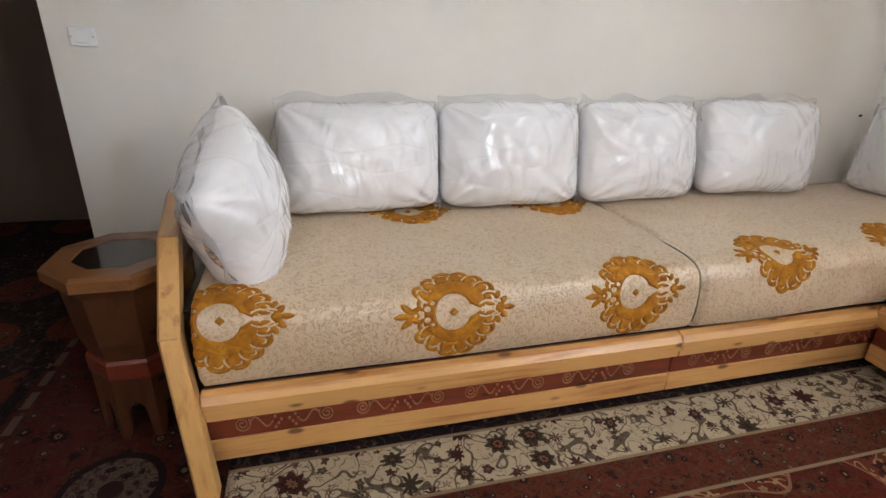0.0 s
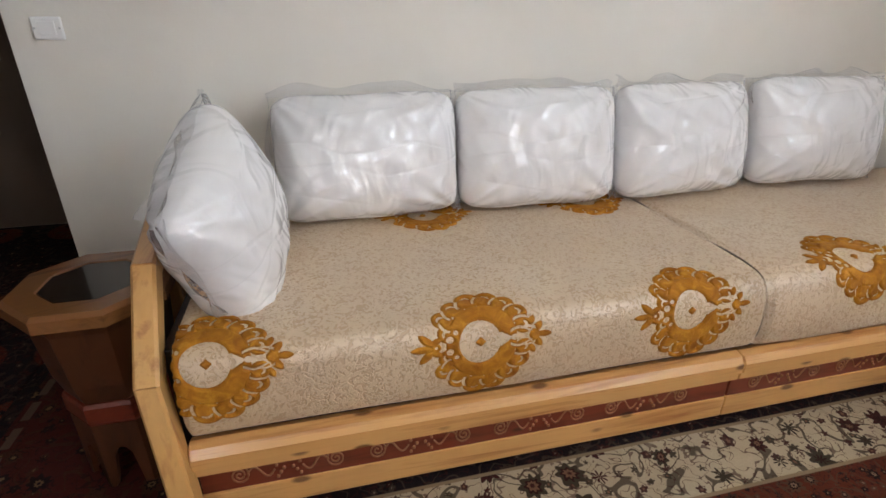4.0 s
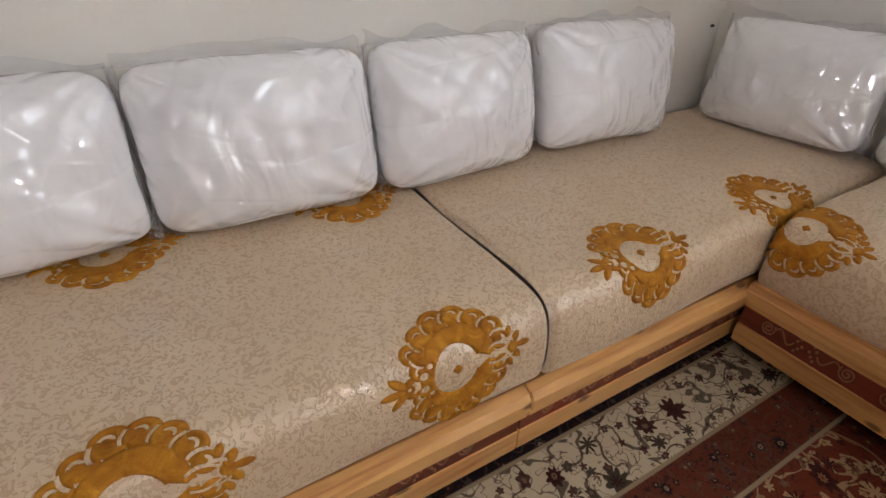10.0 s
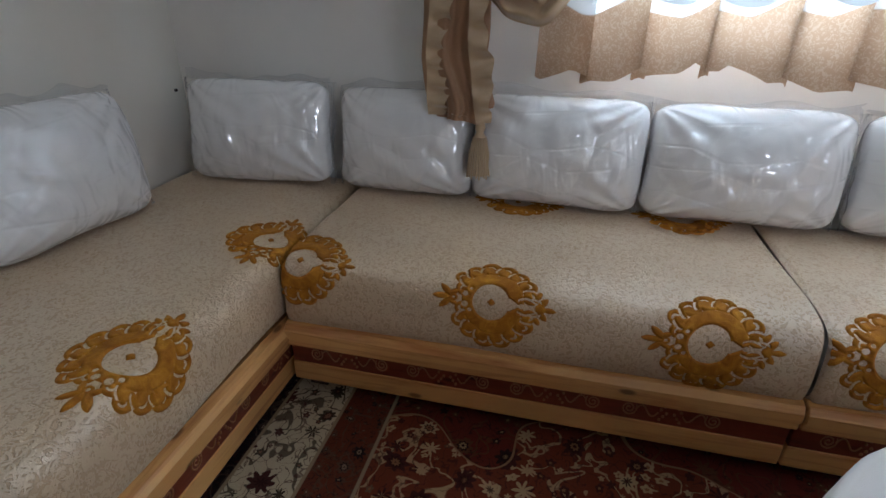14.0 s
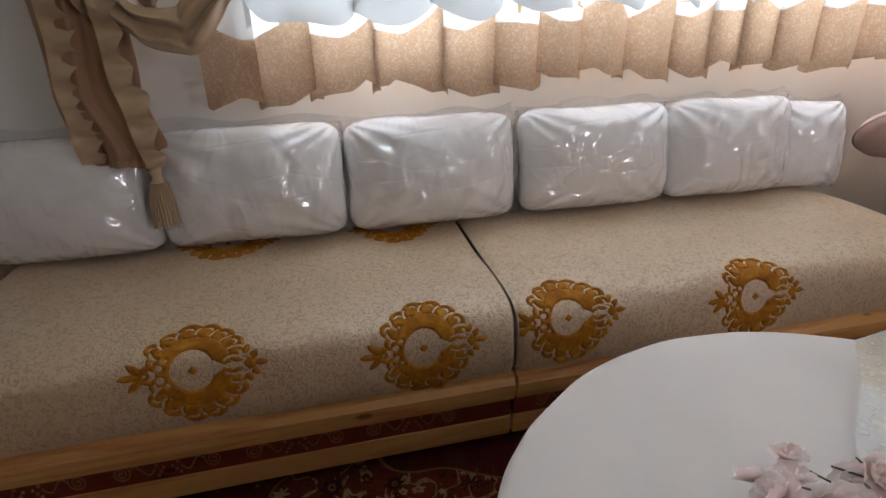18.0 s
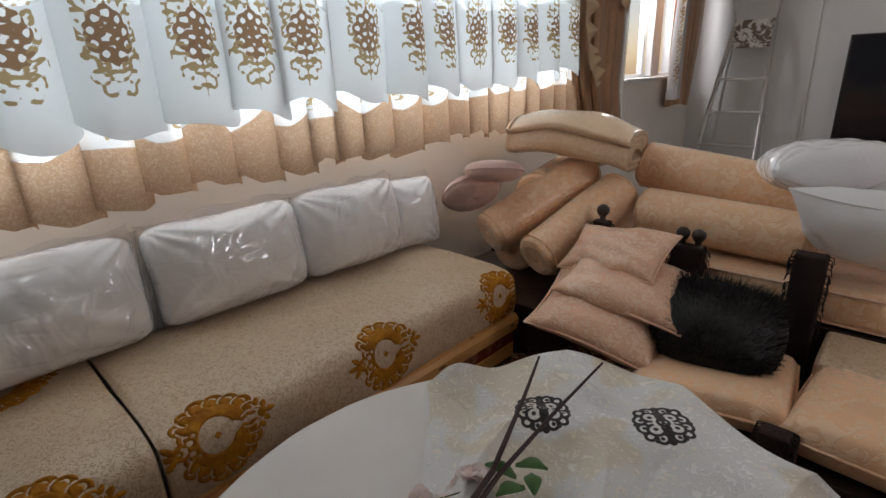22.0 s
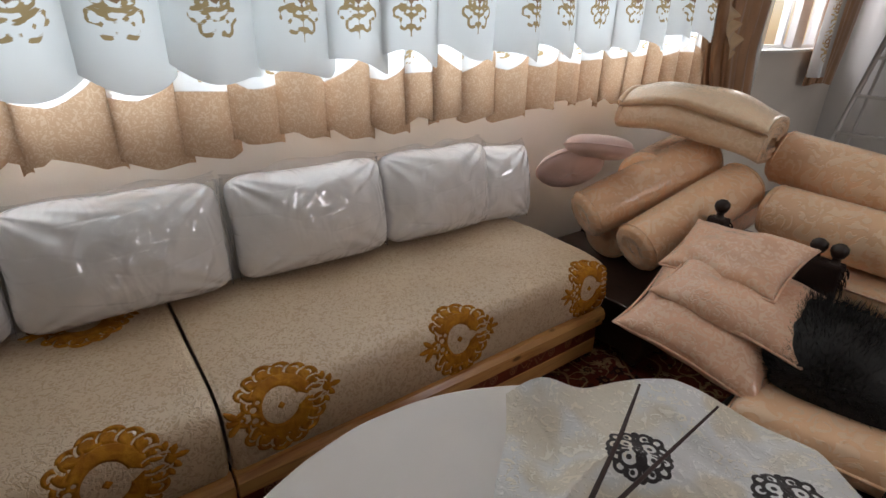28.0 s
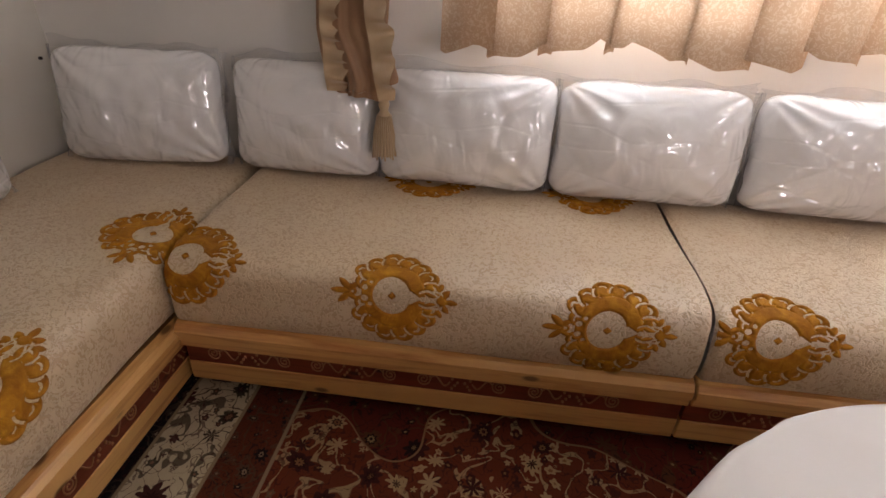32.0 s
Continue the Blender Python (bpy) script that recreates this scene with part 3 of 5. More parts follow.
ZC, YS, XW = 2.75, -7.72, -4.7
structure("floor", box(XW - 0.2, 0.3, YS - 0.2, 1.7, -0.12, -0.012, 0), TILE, "pale tiled floor mostly under carpets", "floor")
structure("ceiling", box(XW - 0.2, 0.3, YS - 0.2, 1.7, ZC, ZC + 0.15, 0), CEIL, "plain white painted ceiling", "ceiling")
structure("wall_north", box(-3.275, 0.3, 0.0, 0.2, -0.012, ZC, 0.003), WALL, "cream painted wall ending at an open passage", "wall")
# these two walls carry the passage's shade in their colour
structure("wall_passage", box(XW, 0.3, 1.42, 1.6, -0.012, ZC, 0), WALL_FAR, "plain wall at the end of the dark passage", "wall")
structure("wall_west", box(XW - 0.2, XW, -1.9, 1.6, -0.012, ZC, 0), WALL_FAR, "plain wall with the passage's shade in its brown colour", "wall")
# opening assumed out of view, to let in the added west light
W3 = (-4.78, -3.52, 1.04, 2.2)
# unseen wall, added to keep light off the passage and bounce it east
wb = box(-3.80, -3.62, YS, W3[0], -0.012, ZC, 0)
box(-3.80, -3.62, W3[1], -1.75, -0.012, ZC, 0, wb)
box(-3.80, -3.62, W3[0], W3[1], -0.012, W3[2], 0, wb)
box(-3.80, -3.62, W3[0], W3[1], W3[3], ZC, 0, wb)
box(XW, -3.80, -1.9, -1.75, -0.012, ZC, 0, wb)
structure("unseen_block_wall", wb, WALL, "unseen cream wall added to block and bounce light", "wall")
sb = box(-3.80, 0.04, YS - 0.2, YS, -0.012, ZC, 0)
structure("wall_south", sb, WALL_GREY, "grey-white wall behind the television", "wall")
structure("wall_passage_side", box(-3.0, -2.85, 0.2, 1.42, -0.012, ZC, 0), WALL, "plain wall closing the passage", "wall")
# east wall with two openings
W1, W2 = (-5.25, -1.58, 1.02, 2.4), (-7.5, -6.16, 1.16, 2.2)
bm = box(0.04, 0.27, YS, 0.0, -0.012, W1[2], 0)
box(0.04, 0.27, YS, 0.0, W1[3], ZC, 0, bm)
box(0.04, 0.27, W1[1], 0.0, W1[2], W1[3], 0, bm)
box(0.04, 0.27, W2[1], W1[0], W1[2], W1[3], 0, bm)
box(0.04, 0.27, W2[0], W2[1], W1[2], W2[2], 0, bm)
box(0.04, 0.27, W2[0], W2[1], W2[3], W1[3], 0, bm)
box(0.04, 0.27, YS, W2[0], W1[2], W1[3], 0, bm)
structure("wall_east", bm, WALL_EAST, "off-white wall with two curtained windows", "wall")


def window(name, y0, y1, z0, z1, x, label, lights, glazed=True):
    w = thing(name, label, "window", kind="structure")
    f = 0.05
    for a in ((y0, y1, z0, z0 + f), (y0, y1, z1 - f, z1), (y0, y0 + f, z0 + f, z1 - f), (y1 - f, y1, z0 + f, z1 - f)):
        part("window_frame", box(x - 0.03, x + 0.03, *a, 0.004), WHITE_FRAME, w)
    part("window_sill", box(0.035 - 0.03, x - 0.031, y0 - 0.0, y1 + 0.0, z0 - 0.0, z0 + 0.022, 0.004), WHITE_FRAME, w)
    step_y = (y1 - y0 - 2 * f) / lights
    for k in range(1, lights):
        yy = y0 + f + k * step_y
        part("mullion", box(x - 0.025, x + 0.025, yy - 0.022, yy + 0.022, z0 + f, z1 - f, 0.003), WHITE_FRAME, w)
    for k in range(lights):
        yy = y0 + f + k * step_y
        if glazed:
            p = part("pane", box(x - 0.003, x + 0.003, yy + 0.023, yy + step_y - 0.023, z0 + f, z1 - f, 0), GLASS, w, "clear glass pane")
            p.visible_shadow = False
    return w


window("window_1", *W1, 0.2, "wide white-framed window behind sheer curtains", 4)
# frame of the assumed west window, out of view
w3 = thing("unseen_window_3", "unseen window frame added in the side wall for light", "window", kind="structure")
for a in ((W3[0], W3[1], W3[2], W3[2] + 0.05), (W3[0], W3[1], W3[3] - 0.05, W3[3]), (W3[0], W3[0] + 0.05, W3[2] + 0.05, W3[3] - 0.05), (W3[1] - 0.05, W3[1], W3[2] + 0.05, W3[3] - 0.05)):
    part("window_frame", box(-3.69, -3.64, *a, 0.004), WHITE_FRAME, w3)
w2 = window("window_2", *W2, 0.2, "white-framed sliding window, partly open", 2, False)
part("sliding_sash", box(0.13, 0.16, W2[1] - 0.11, W2[1] - 0.055, W2[2] + 0.06, W2[3] - 0.05, 0.003), DARK_FRAME, w2, "dark edge of the sliding sash")
part("reveal_post", box(0.10, 0.16, -7.02, -6.84, W2[2] + 0.03, W2[3] - 0.05, 0.004), PLASTER, w2, "speckled pale post")


# ---- carpets ----
def carpet_mesh(x0, x1, y0, y1, z, seed):
    n, k = 90, 90
    x, y = np.meshgrid(np.linspace(x0, x1, n), np.linspace(y0, y1, k), indexing="ij")
    zz = z + 0.0015 * waves(x, y, seed, 7)
    top = np.stack([x, y, zz], -1)
    bm = bmesh.new()
    bm.from_mesh(sheet(top))
    e = [q for q in bm.edges if q.is_boundary]
    r = bmesh.ops.extrude_edge_only(bm, edges=e)
    for vtx in [g for g in r["geom"] if isinstance(g, bmesh.types.BMVert)]:
        vtx.co.z = -0.011
    return mesh_of(bm, True)


tagged(put("carpet", carpet_mesh(-2.80, -0.2, -4.9, -0.30, 0.004, 3), CARPET), "dark red oriental carpet with cream flower border", "carpet")
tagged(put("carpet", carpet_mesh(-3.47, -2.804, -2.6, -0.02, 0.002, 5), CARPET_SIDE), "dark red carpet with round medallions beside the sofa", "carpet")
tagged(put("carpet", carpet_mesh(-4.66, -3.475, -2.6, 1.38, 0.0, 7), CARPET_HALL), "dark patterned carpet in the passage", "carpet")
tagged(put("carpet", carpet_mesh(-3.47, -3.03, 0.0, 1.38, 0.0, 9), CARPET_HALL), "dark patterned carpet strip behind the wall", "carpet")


# ---- sofas ----
def leaf(p, q, cx, cy, ang, ln, wd):
    """A pointed leaf round (cx, cy) along ang, as a signed field."""
    s, c = (p - cx) * math.cos(ang) + (q - cy) * math.sin(ang), -(p - cx) * math.sin(ang) + (q - cy) * math.cos(ang)
    return np.where(np.abs(s) < ln, wd * (1 - (s / ln) ** 2) ** 0.7 - np.abs(c), -np.hypot(np.abs(s) - ln, c))


def medallion(p, q):
    """Ornate lozenge of scrolled leaves round a cream heart, as a signed field: gold pile where positive."""
    q = np.abs(q)
    lobes = ((-0.47, 0.20, 0.15, 2.6), (-0.52, 0.43, 0.15, 2.3), (-0.33, 0.62, 0.17, 1.9), (-0.09, 0.77, 0.19, 1.5), (0.17, 0.74, 0.18, 1.0), (0.38, 0.58, 0.17, 0.7), (0.53, 0.38, 0.16, 0.4), (0.60, 0.17, 0.13, 0.2))
    out = 0.55 - np.hypot(p / 0.92, q / 1.12)
    line = np.full(np.shape(p), -9.0)
    for (cx, cy, r, a0), (nx, ny, nr, _) in zip(lobes, lobes[1:] + ((0.74, 0.04, 0.1, 0),)):
        d, th = np.hypot(p - cx, q - cy), np.arctan2(q - cy, p - cx)
        out = np.maximum(out, r - d)
        turn = np.mod(th - a0 + np.pi, 2 * np.pi) - np.pi
        line = np.maximum(line, np.where(np.abs(turn) < 1.4, 0.019 - 0.006 * np.abs(turn) - np.abs(d - r * (0.34 + 0.12 * turn)), -9))
        # a curved cream cut between two neighbouring leaves, running in towards the heart
        mx, my = (cx * nr + nx * r) / (r + nr), (cy * nr + ny * r) / (r + nr)
        far = math.hypot(mx, my)
        ux, uy = mx / far, my / far
        along, off = (far + 0.10) - (p * ux + q * uy), -p * uy + q * ux
        line = np.maximum(line, np.where((along > 0) & (along < 0.20), 0.021 - 0.04 * along - np.abs(off - 0.06 * np.sin(along * 11)), -9))
    for cx, cy, ang, ln, wd in ((-0.84, 0.0, 0.0, 0.16, 0.062), (-0.77, 0.125, 2.35, 0.15, 0.060), (-0.64, 0.10, 0.5, 0.10, 0.05), (0.80, 0.12, 0.9, 0.11, 0.060), (0.90, 0.0, 0.0, 0.11, 0.055), (0.72, 0.23, 1.1, 0.09, 0.05)):
        out = np.maximum(out, leaf(p, q, cx, cy, ang, ln, wd))
    out = np.maximum(out, 0.085 - np.hypot(p - 0.76, q))
    out = np.maximum(out, 0.07 - np.hypot(p + 0.64, q))
    line = np.maximum(line, np.where((p > 0.40) & (p < 0.70), 0.016 - np.abs(q - 0.10 - 0.05 * np.sin((p - 0.4) * 12)), -9))
    for cx, cy, r in ((-0.45, 0.10, 0.05), (-0.36, 0.20, 0.032), (0.47, 0.0, 0.045), (0.62, 0.0, 0.022), (-0.64, 0.0, 0.022)):
        line = np.maximum(line, r - np.hypot(p - cx, q - cy))
    heart = np.maximum(0.29 - np.hypot(p + 0.03, q * 0.84), 0.13 - np.abs(p - 0.27) * 0.75 - q * 1.15)
    gem = 0.075 - np.abs(p + 0.02) - q * 0.95
    return np.maximum(np.minimum(out, -np.maximum(line, heart)), gem)


def mattress_shape(length, seed, depth, top, low, sag):
    """Returns the girth of the mattress's section and a function from (u, s) to its surface."""
    prof = np.array([(0.03, low + 0.01), (0.02, top - 0.05), (0.05, top - 0.004), (0.20, top), (0.45, top + 0.002), (0.60, top - 0.002), (depth - 0.10, top - 0.006), (depth - 0.048, top - 0.014), (depth - 0.020, top - 0.032), (depth - 0.006, top - 0.070), (depth - 0.002, low + 0.055), (depth - 0.022, low + 0.010), (depth - 0.10, low)])
    for _ in range(2):
        prof = np.concatenate([prof[:1], np.stack([prof[:-1] * 0.75 + prof[1:] * 0.25, prof[:-1] * 0.25 + prof[1:] * 0.75], 1).reshape(-1, 2), prof[-1:]])
    seg = np.r_[0, np.cumsum(np.hypot(*np.diff(prof, axis=0).T))]

    def surface(U, S):
        D, Z = np.interp(S, seg, prof[:, 0]), np.interp(S, seg, prof[:, 1])
        e = np.minimum(U, length - U)
        r = 0.016
        inset = np.where(e < r, r - np.sqrt(np.clip(r * r - (r - e) ** 2, 0, None)), 0.0)
        cd, cz = depth * 0.5, (top + low) / 2
        k = inset / np.hypot(D - cd, Z - cz)
        D, Z = D + (cd - D) * k, Z + (cz - Z) * k
        on_top = np.clip((Z - low) / (top - low), 0, 1)
        Z = Z + on_top * (0.005 * waves(U, D, seed, 6) + 0.002 * waves(U, D, seed + 1, 20)) - sag * on_top * np.sin(np.pi * U / length)
        D = D + 0.006 * waves(U, Z * 3, seed + 2, 5) * np.clip((D - 0.5 * depth) * 8, 0, 1)
        return np.stack([U, -D, Z], -1)
    return seg[-1], surface


def mattress_mesh(length, seed, depth=0.80, top=0.475, low=0.245, sag=0.0):
    """Local u along the seat, d away from the wall."""
    girth, surface = mattress_shape(length, seed, depth, top, low, sag)
    U, S = np.meshgrid(np.linspace(0, length, int(length / 0.009)), np.linspace(0, girth, 150), indexing="ij")
    return sheet(surface(U, S), wrap_v=True, caps=True, flip=True)


def medallion_mesh(mu, ms, length, seed, depth=0.80, top=0.475, low=0.245, sag=0.0):
    """Raised gold pile of one medallion, lying on the mattress; ms is its way back from the front's lower edge."""
    girth, surface = mattress_shape(length, seed, depth, top, low, sag)
    hu, hs, n, m = 0.168, 0.152, 210, 190
    u, s = np.linspace(max(mu - hu, 0.004), min(mu + hu, length - 0.004), n), np.linspace(girth - ms - hs, min(girth - ms + hs, girth), m)
    U, S = np.meshgrid(u, s, indexing="ij")
    f = medallion((U - mu) / 0.160, (S - (girth - ms)) / 0.142)
    P = surface(U, S)
    nrm = np.cross(np.gradient(P, axis=0), np.gradient(P, axis=1))
    nrm /= -np.linalg.norm(nrm, axis=-1, keepdims=True) + 1e-12
    if nrm[n // 2, m // 2] @ np.array((0, -0.7, 0.7)) < 0:
        nrm = -nrm
    P = P + nrm * (-0.0012 + 0.0062 * np.clip(f / 0.035, 0, 1) ** 0.6 + 0.0008 * waves(U, S, seed + 40, 60))[..., None]
    fc = (f[:-1, :-1] + f[1:, :-1] + f[1:, 1:] + f[:-1, 1:]) / 4
    i, j = np.nonzero(fc > -0.012)
    q = np.stack([i * m + j, i * m + j + 1, (i + 1) * m + j + 1, (i + 1) * m + j], -1)
    used, idx = np.unique(q, return_inverse=True)
    me = bpy.data.meshes.new("mesh")
    me.from_pydata(P.reshape(-1, 3)[used].tolist(), [], idx.reshape(-1, 4).tolist())
    return smooth(me)


def rail_mesh(length, depth, z):
    prof = np.array([(0, 0), (0, 0.052), (0.012, 0.068), (0.032, 0.076), (0.054, 0.070), (0.066, 0.052), (0.066, 0.026), (0.058, 0.022), (0.058, 0)])
    u = np.array([0, 0.003, length - 0.003, length])
    P = np.zeros((4, len(prof), 3))
    for i, uu in enumerate(u):
        k = 0.95 if i in (0, 3) else 1.0
        P[i, :, 0], P[i, :, 1], P[i, :, 2] = uu, -(depth - 0.06 + prof[:, 0] * k), z + prof[:, 1] * k
    me = sheet(P, wrap_v=True, caps=True, flip=True)
    me.polygons.foreach_set("use_smooth", [False] * len(me.polygons))
    return me


def scroll_mesh():
    th = np.linspace(0.3, 4.2 * np.pi, 34)
    r = 0.002 + 0.0013 * th
    a = np.stack([0.03 + r * np.cos(th), 0 * th, r * np.sin(th)], -1)
    b = np.stack([np.linspace(0.046, 0.10, 14), np.zeros(14), 0.013 * np.sin(np.linspace(0, 2 * np.pi, 14))], -1)
    bm = bmesh.new()
    for pts in (a, b):
        bm.from_mesh(tube(pts, 0.0021, 4))
    for k in range(5):
        bmesh.ops.create_uvsphere(bm, u_segments=6, v_segments=4, radius=0.0042, matrix=Matrix.Translation((0.105 + 0.007 * (k % 3), 0, 0.009 * (k - 2))))
    return mesh_of(bm, True)


SCROLL_MESH = scroll_mesh()


def sofa(label, m, length, motifs, seed, depth=0.80, pine=PINE, zr=0.165, ends=(0.002, -0.002)):
    """A low bench: local u along x from its left end, the wall at y = 0."""
    s = thing("sofa", label, "sofa", m, "sofas along the walls")
    fr = depth - 0.022
    part("rail", rail_mesh(length, depth + 0.004, zr + 0.002), pine, s, "rounded varnished pine rail")
    band = part("band", box(0.002, length - 0.002, -fr, -fr + 0.03, zr - 0.075, zr, 0.002), REDWOOD, s, "red stained band with painted scrolls")
    part("plank", box(0, length, -fr - 0.002, -fr + 0.03, zr - 0.142, zr - 0.0755, 0.004), pine, s, "plain pine plank")
    n = int((length - 0.06) / 0.15)
    for k in range(n):
        o = new("scroll", SCROLL_MESH)
        o.parent = band
        fl = -1 if k % 2 else 1
        o.matrix_local = Matrix.Translation((0.05 + k * 0.15 + (0.12 if fl < 0 else 0), -fr - 0.0006, zr - 0.0375)) @ Matrix.Diagonal((fl * 1.05, 0.8, 1.25, 1))
    for x in (0.06, length - 0.06):
        part("foot", box(x - 0.03, x + 0.03, -fr + 0.032, -fr + 0.09, 0.005, zr - 0.13, 0.003), DARKWOOD, s)
        part("foot", box(x - 0.03, x + 0.03, -0.12, -0.06, 0.005, zr - 0.06, 0.003), DARKWOOD, s)
    part("base", box(0.003, length - 0.003, -fr + 0.032, -0.02, zr - 0.06, zr + 0.07, 0.003), DARKWOOD, s, "dark wooden base box")
    span = length + ends[1] - ends[0]
    mt = part("mattress", mattress_mesh(span, seed, depth), VELVET, s, "cream velvet mattress with gold medallions")
    mt.matrix_local = Matrix.Translation((ends[0], 0, 0))
    for mu, ms in motifs:
        part("medallion", medallion_mesh(mu, ms, span, seed, depth), GOLDPILE, mt, "raised gold velvet medallion")
    return s


if not SCROLL_MESH.materials:
    SCROLL_MESH.materials.append(SCROLL)

ROW = 0.229
A1 = sofa("long cream velvet sofa with gold medallions and pine rail", pose(-2.835, 0, 0), 1.335,
          [(0.067, 0.262), (0.62, ROW), (1.148, ROW), (0.62, 0.875), (1.17, 0.875)], 11, zr=0.174, ends=(0.002, 0.034))
A2 = sofa("short cream velvet corner sofa with two gold medallions", pose(-1.498, 0, 0), 1.495,
          [(0.298, 0.315), (0.865, 0.335)], 21, zr=0.174, ends=(0.042, -0.002))
B1 = sofa("cream velvet sofa under the window with gold medallions", pose(0.03, -0.80, 0, 0, 0, -90), 1.365,
          [(0.055, 0.29), (0.598, 0.245), (1.125, 0.215), (0.60, 0.875), (1.14, 0.875)], 31, 0.745, PINE, 0.19)
B2 = sofa("cream velvet sofa with three gold medallions near the cushion pile", pose(0.03, -2.17, 0, 0, 0, -90), 1.46,
          [(0.14, 0.24), (0.715, 0.215), (1.345, 0.21)], 41, 0.745, PINE, 0.19)

# end arm of the first sofa
arm = thing("armrest", "pale varnished pine armrest at the sofa's end", "armrest")


def arm_piece(name, a, b, mat, label="", thick=0.05):
    """A pine bar between two (x, y, z) front corners, 47 mm wide."""
    P = []
    for (x, y, z), (ty, tz) in ((a[:3], a[3:]), (b[:3], b[3:])):
        c = 0.006
        P.append([(x + dx, y + k * ty, z + k * tz) for dx, k in ((0, c), (c, 0), (0.047 - c, 0), (0.047, c), (0.047, thick), (0, thick))])
    me = sheet(np.array(P), wrap_v=True, caps=True)
    me.polygons.foreach_set("use_smooth", [False] * len(me.polygons))
    bm = bmesh.new()
    bm.from_mesh(me)
    bmesh.ops.recalc_face_normals(bm, faces=bm.faces)
    return part(name, bm, mat, arm, label)


arm_piece("leg", (-2.857, -0.888, 0.004, 1, 0.1), (-2.900, -0.795, 0.409, 0.93, -0.1), PINE_Z, "slanting pine leg")
arm_piece("top_rail", (-2.900, -0.794, 0.411, 0.75, -0.5), (-2.908, -0.630, 0.590, 0.75, -0.5), PINE_Z, "sloping pine arm")
arm_piece("top_rail", (-2.908, -0.628, 0.593, 0.1, -0.95), (-2.950, -0.300, 0.612, 0.1, -0.95), PINE_Y, "flat pine arm end")
part("post", box(-2.945, -2.905, -0.36, -0.31, 0.004, 0.562, 0.005), PINE_Z, arm)
part("side_panel", box(-2.860, -2.842, -0.72, -0.10, 0.06, 0.44, 0.003), DARKWOOD, arm, "dark inner side panel")

# ---- cushions in plastic ----
GA, GB = "bagged cushions on the long wall", "bagged cushions under the window"
LA = "white cushion in crinkled clear plastic against the wall"


def lean_north(x, w, seed, tilt=12, yaw=0, y=-0.150, h=0.375, t=0.235, z=0.475, lab=LA):
    return bagged_cushion(lab, pose(x, y, z + h / 2 * math.cos(radians(tilt)) + 0.005, 90 - tilt, 0, yaw), w, h, t, seed, GA)


lean_north(-2.375, 0.55, 101, 12, 2)
lean_north(-1.835, 0.535, 102, 13, -2)
lean_north(-1.305, 0.52, 103, 12, 2, -0.16, 0.38)
lean_north(-0.735, 0.545, 104, 11, -5, -0.15, 0.385)
bagged_cushion("white bagged cushion leaning on the pine armrest", pose(-2.735, -0.49, 0.625, 78, -22, 84), 0.45, 0.39, 0.23, 105, GA)


def lean_east(y, w, seed, tilt=10, yaw=-90, x=-0.085, h=0.365, t=0.23, z=0.478, lab="white cushion in clear plastic under the window"):
    return bagged_cushion(lab, pose(x, y, z + h / 2 * math.cos(radians(tilt)) + 0.004, 90 - tilt, 0, yaw), w, h, t, seed, GB)


lean_east(-0.42, 0.56, 111, 9, -84, -0.115, 0.375, 0.17, 0.476, "white bagged cushion standing in the room's corner")
lean_east(-0.985, 0.50, 112, 9)
lean_east(-1.51, 0.575, 113, 9)
lean_east(-2.085, 0.585, 114, 10)
lean_east(-2.68, 0.585, 115, 9)
lean_east(-3.235, 0.55, 116, 10)
lean_east(-3.57, 0.30, 117, 14, -104, -0.10, 0.34, 0.15, 0.478, "small cushion in heavily crinkled plastic")

# ---- small octagonal table by the passage ----
def octagonal(profile):
    return lathe(profile, 8, True)


stand = thing("side_table", "octagonal brown wooden side table with glass top", "side table", pose(-3.035, -0.50, 0.004, 0, 0, 22.5) @ Matrix.Diagonal((0.86, 0.86, 1.0, 1.0)))
R8 = 0.20
part("top", octagonal([(0.001, 0.465), (R8 - 0.02, 0.465), (R8, 0.47), (R8, 0.497), (R8 - 0.012, 0.506), (0.125, 0.506), (0.120, 0.500), (0.001, 0.499)]), RIM, stand, "octagonal brown rim")
part("glass_inset", octagonal([(0.001, 0.4995), (0.120, 0.4998), (0.120, 0.5035), (0.001, 0.5035)]), DARKGLASS, stand, "smoked glass inset")
part("neck", octagonal([(0.135, 0.25), (0.15, 0.3), (0.165, 0.44), (0.175, 0.4645), (0.02, 0.4645), (0.02, 0.25)]), THUYA, stand, "tapered wooden panels")
part("band", octagonal([(0.141, 0.19), (0.146, 0.2), (0.146, 0.24), (0.141, 0.249), (0.02, 0.249), (0.02, 0.19)]), REDWOOD, stand, "dark red band")
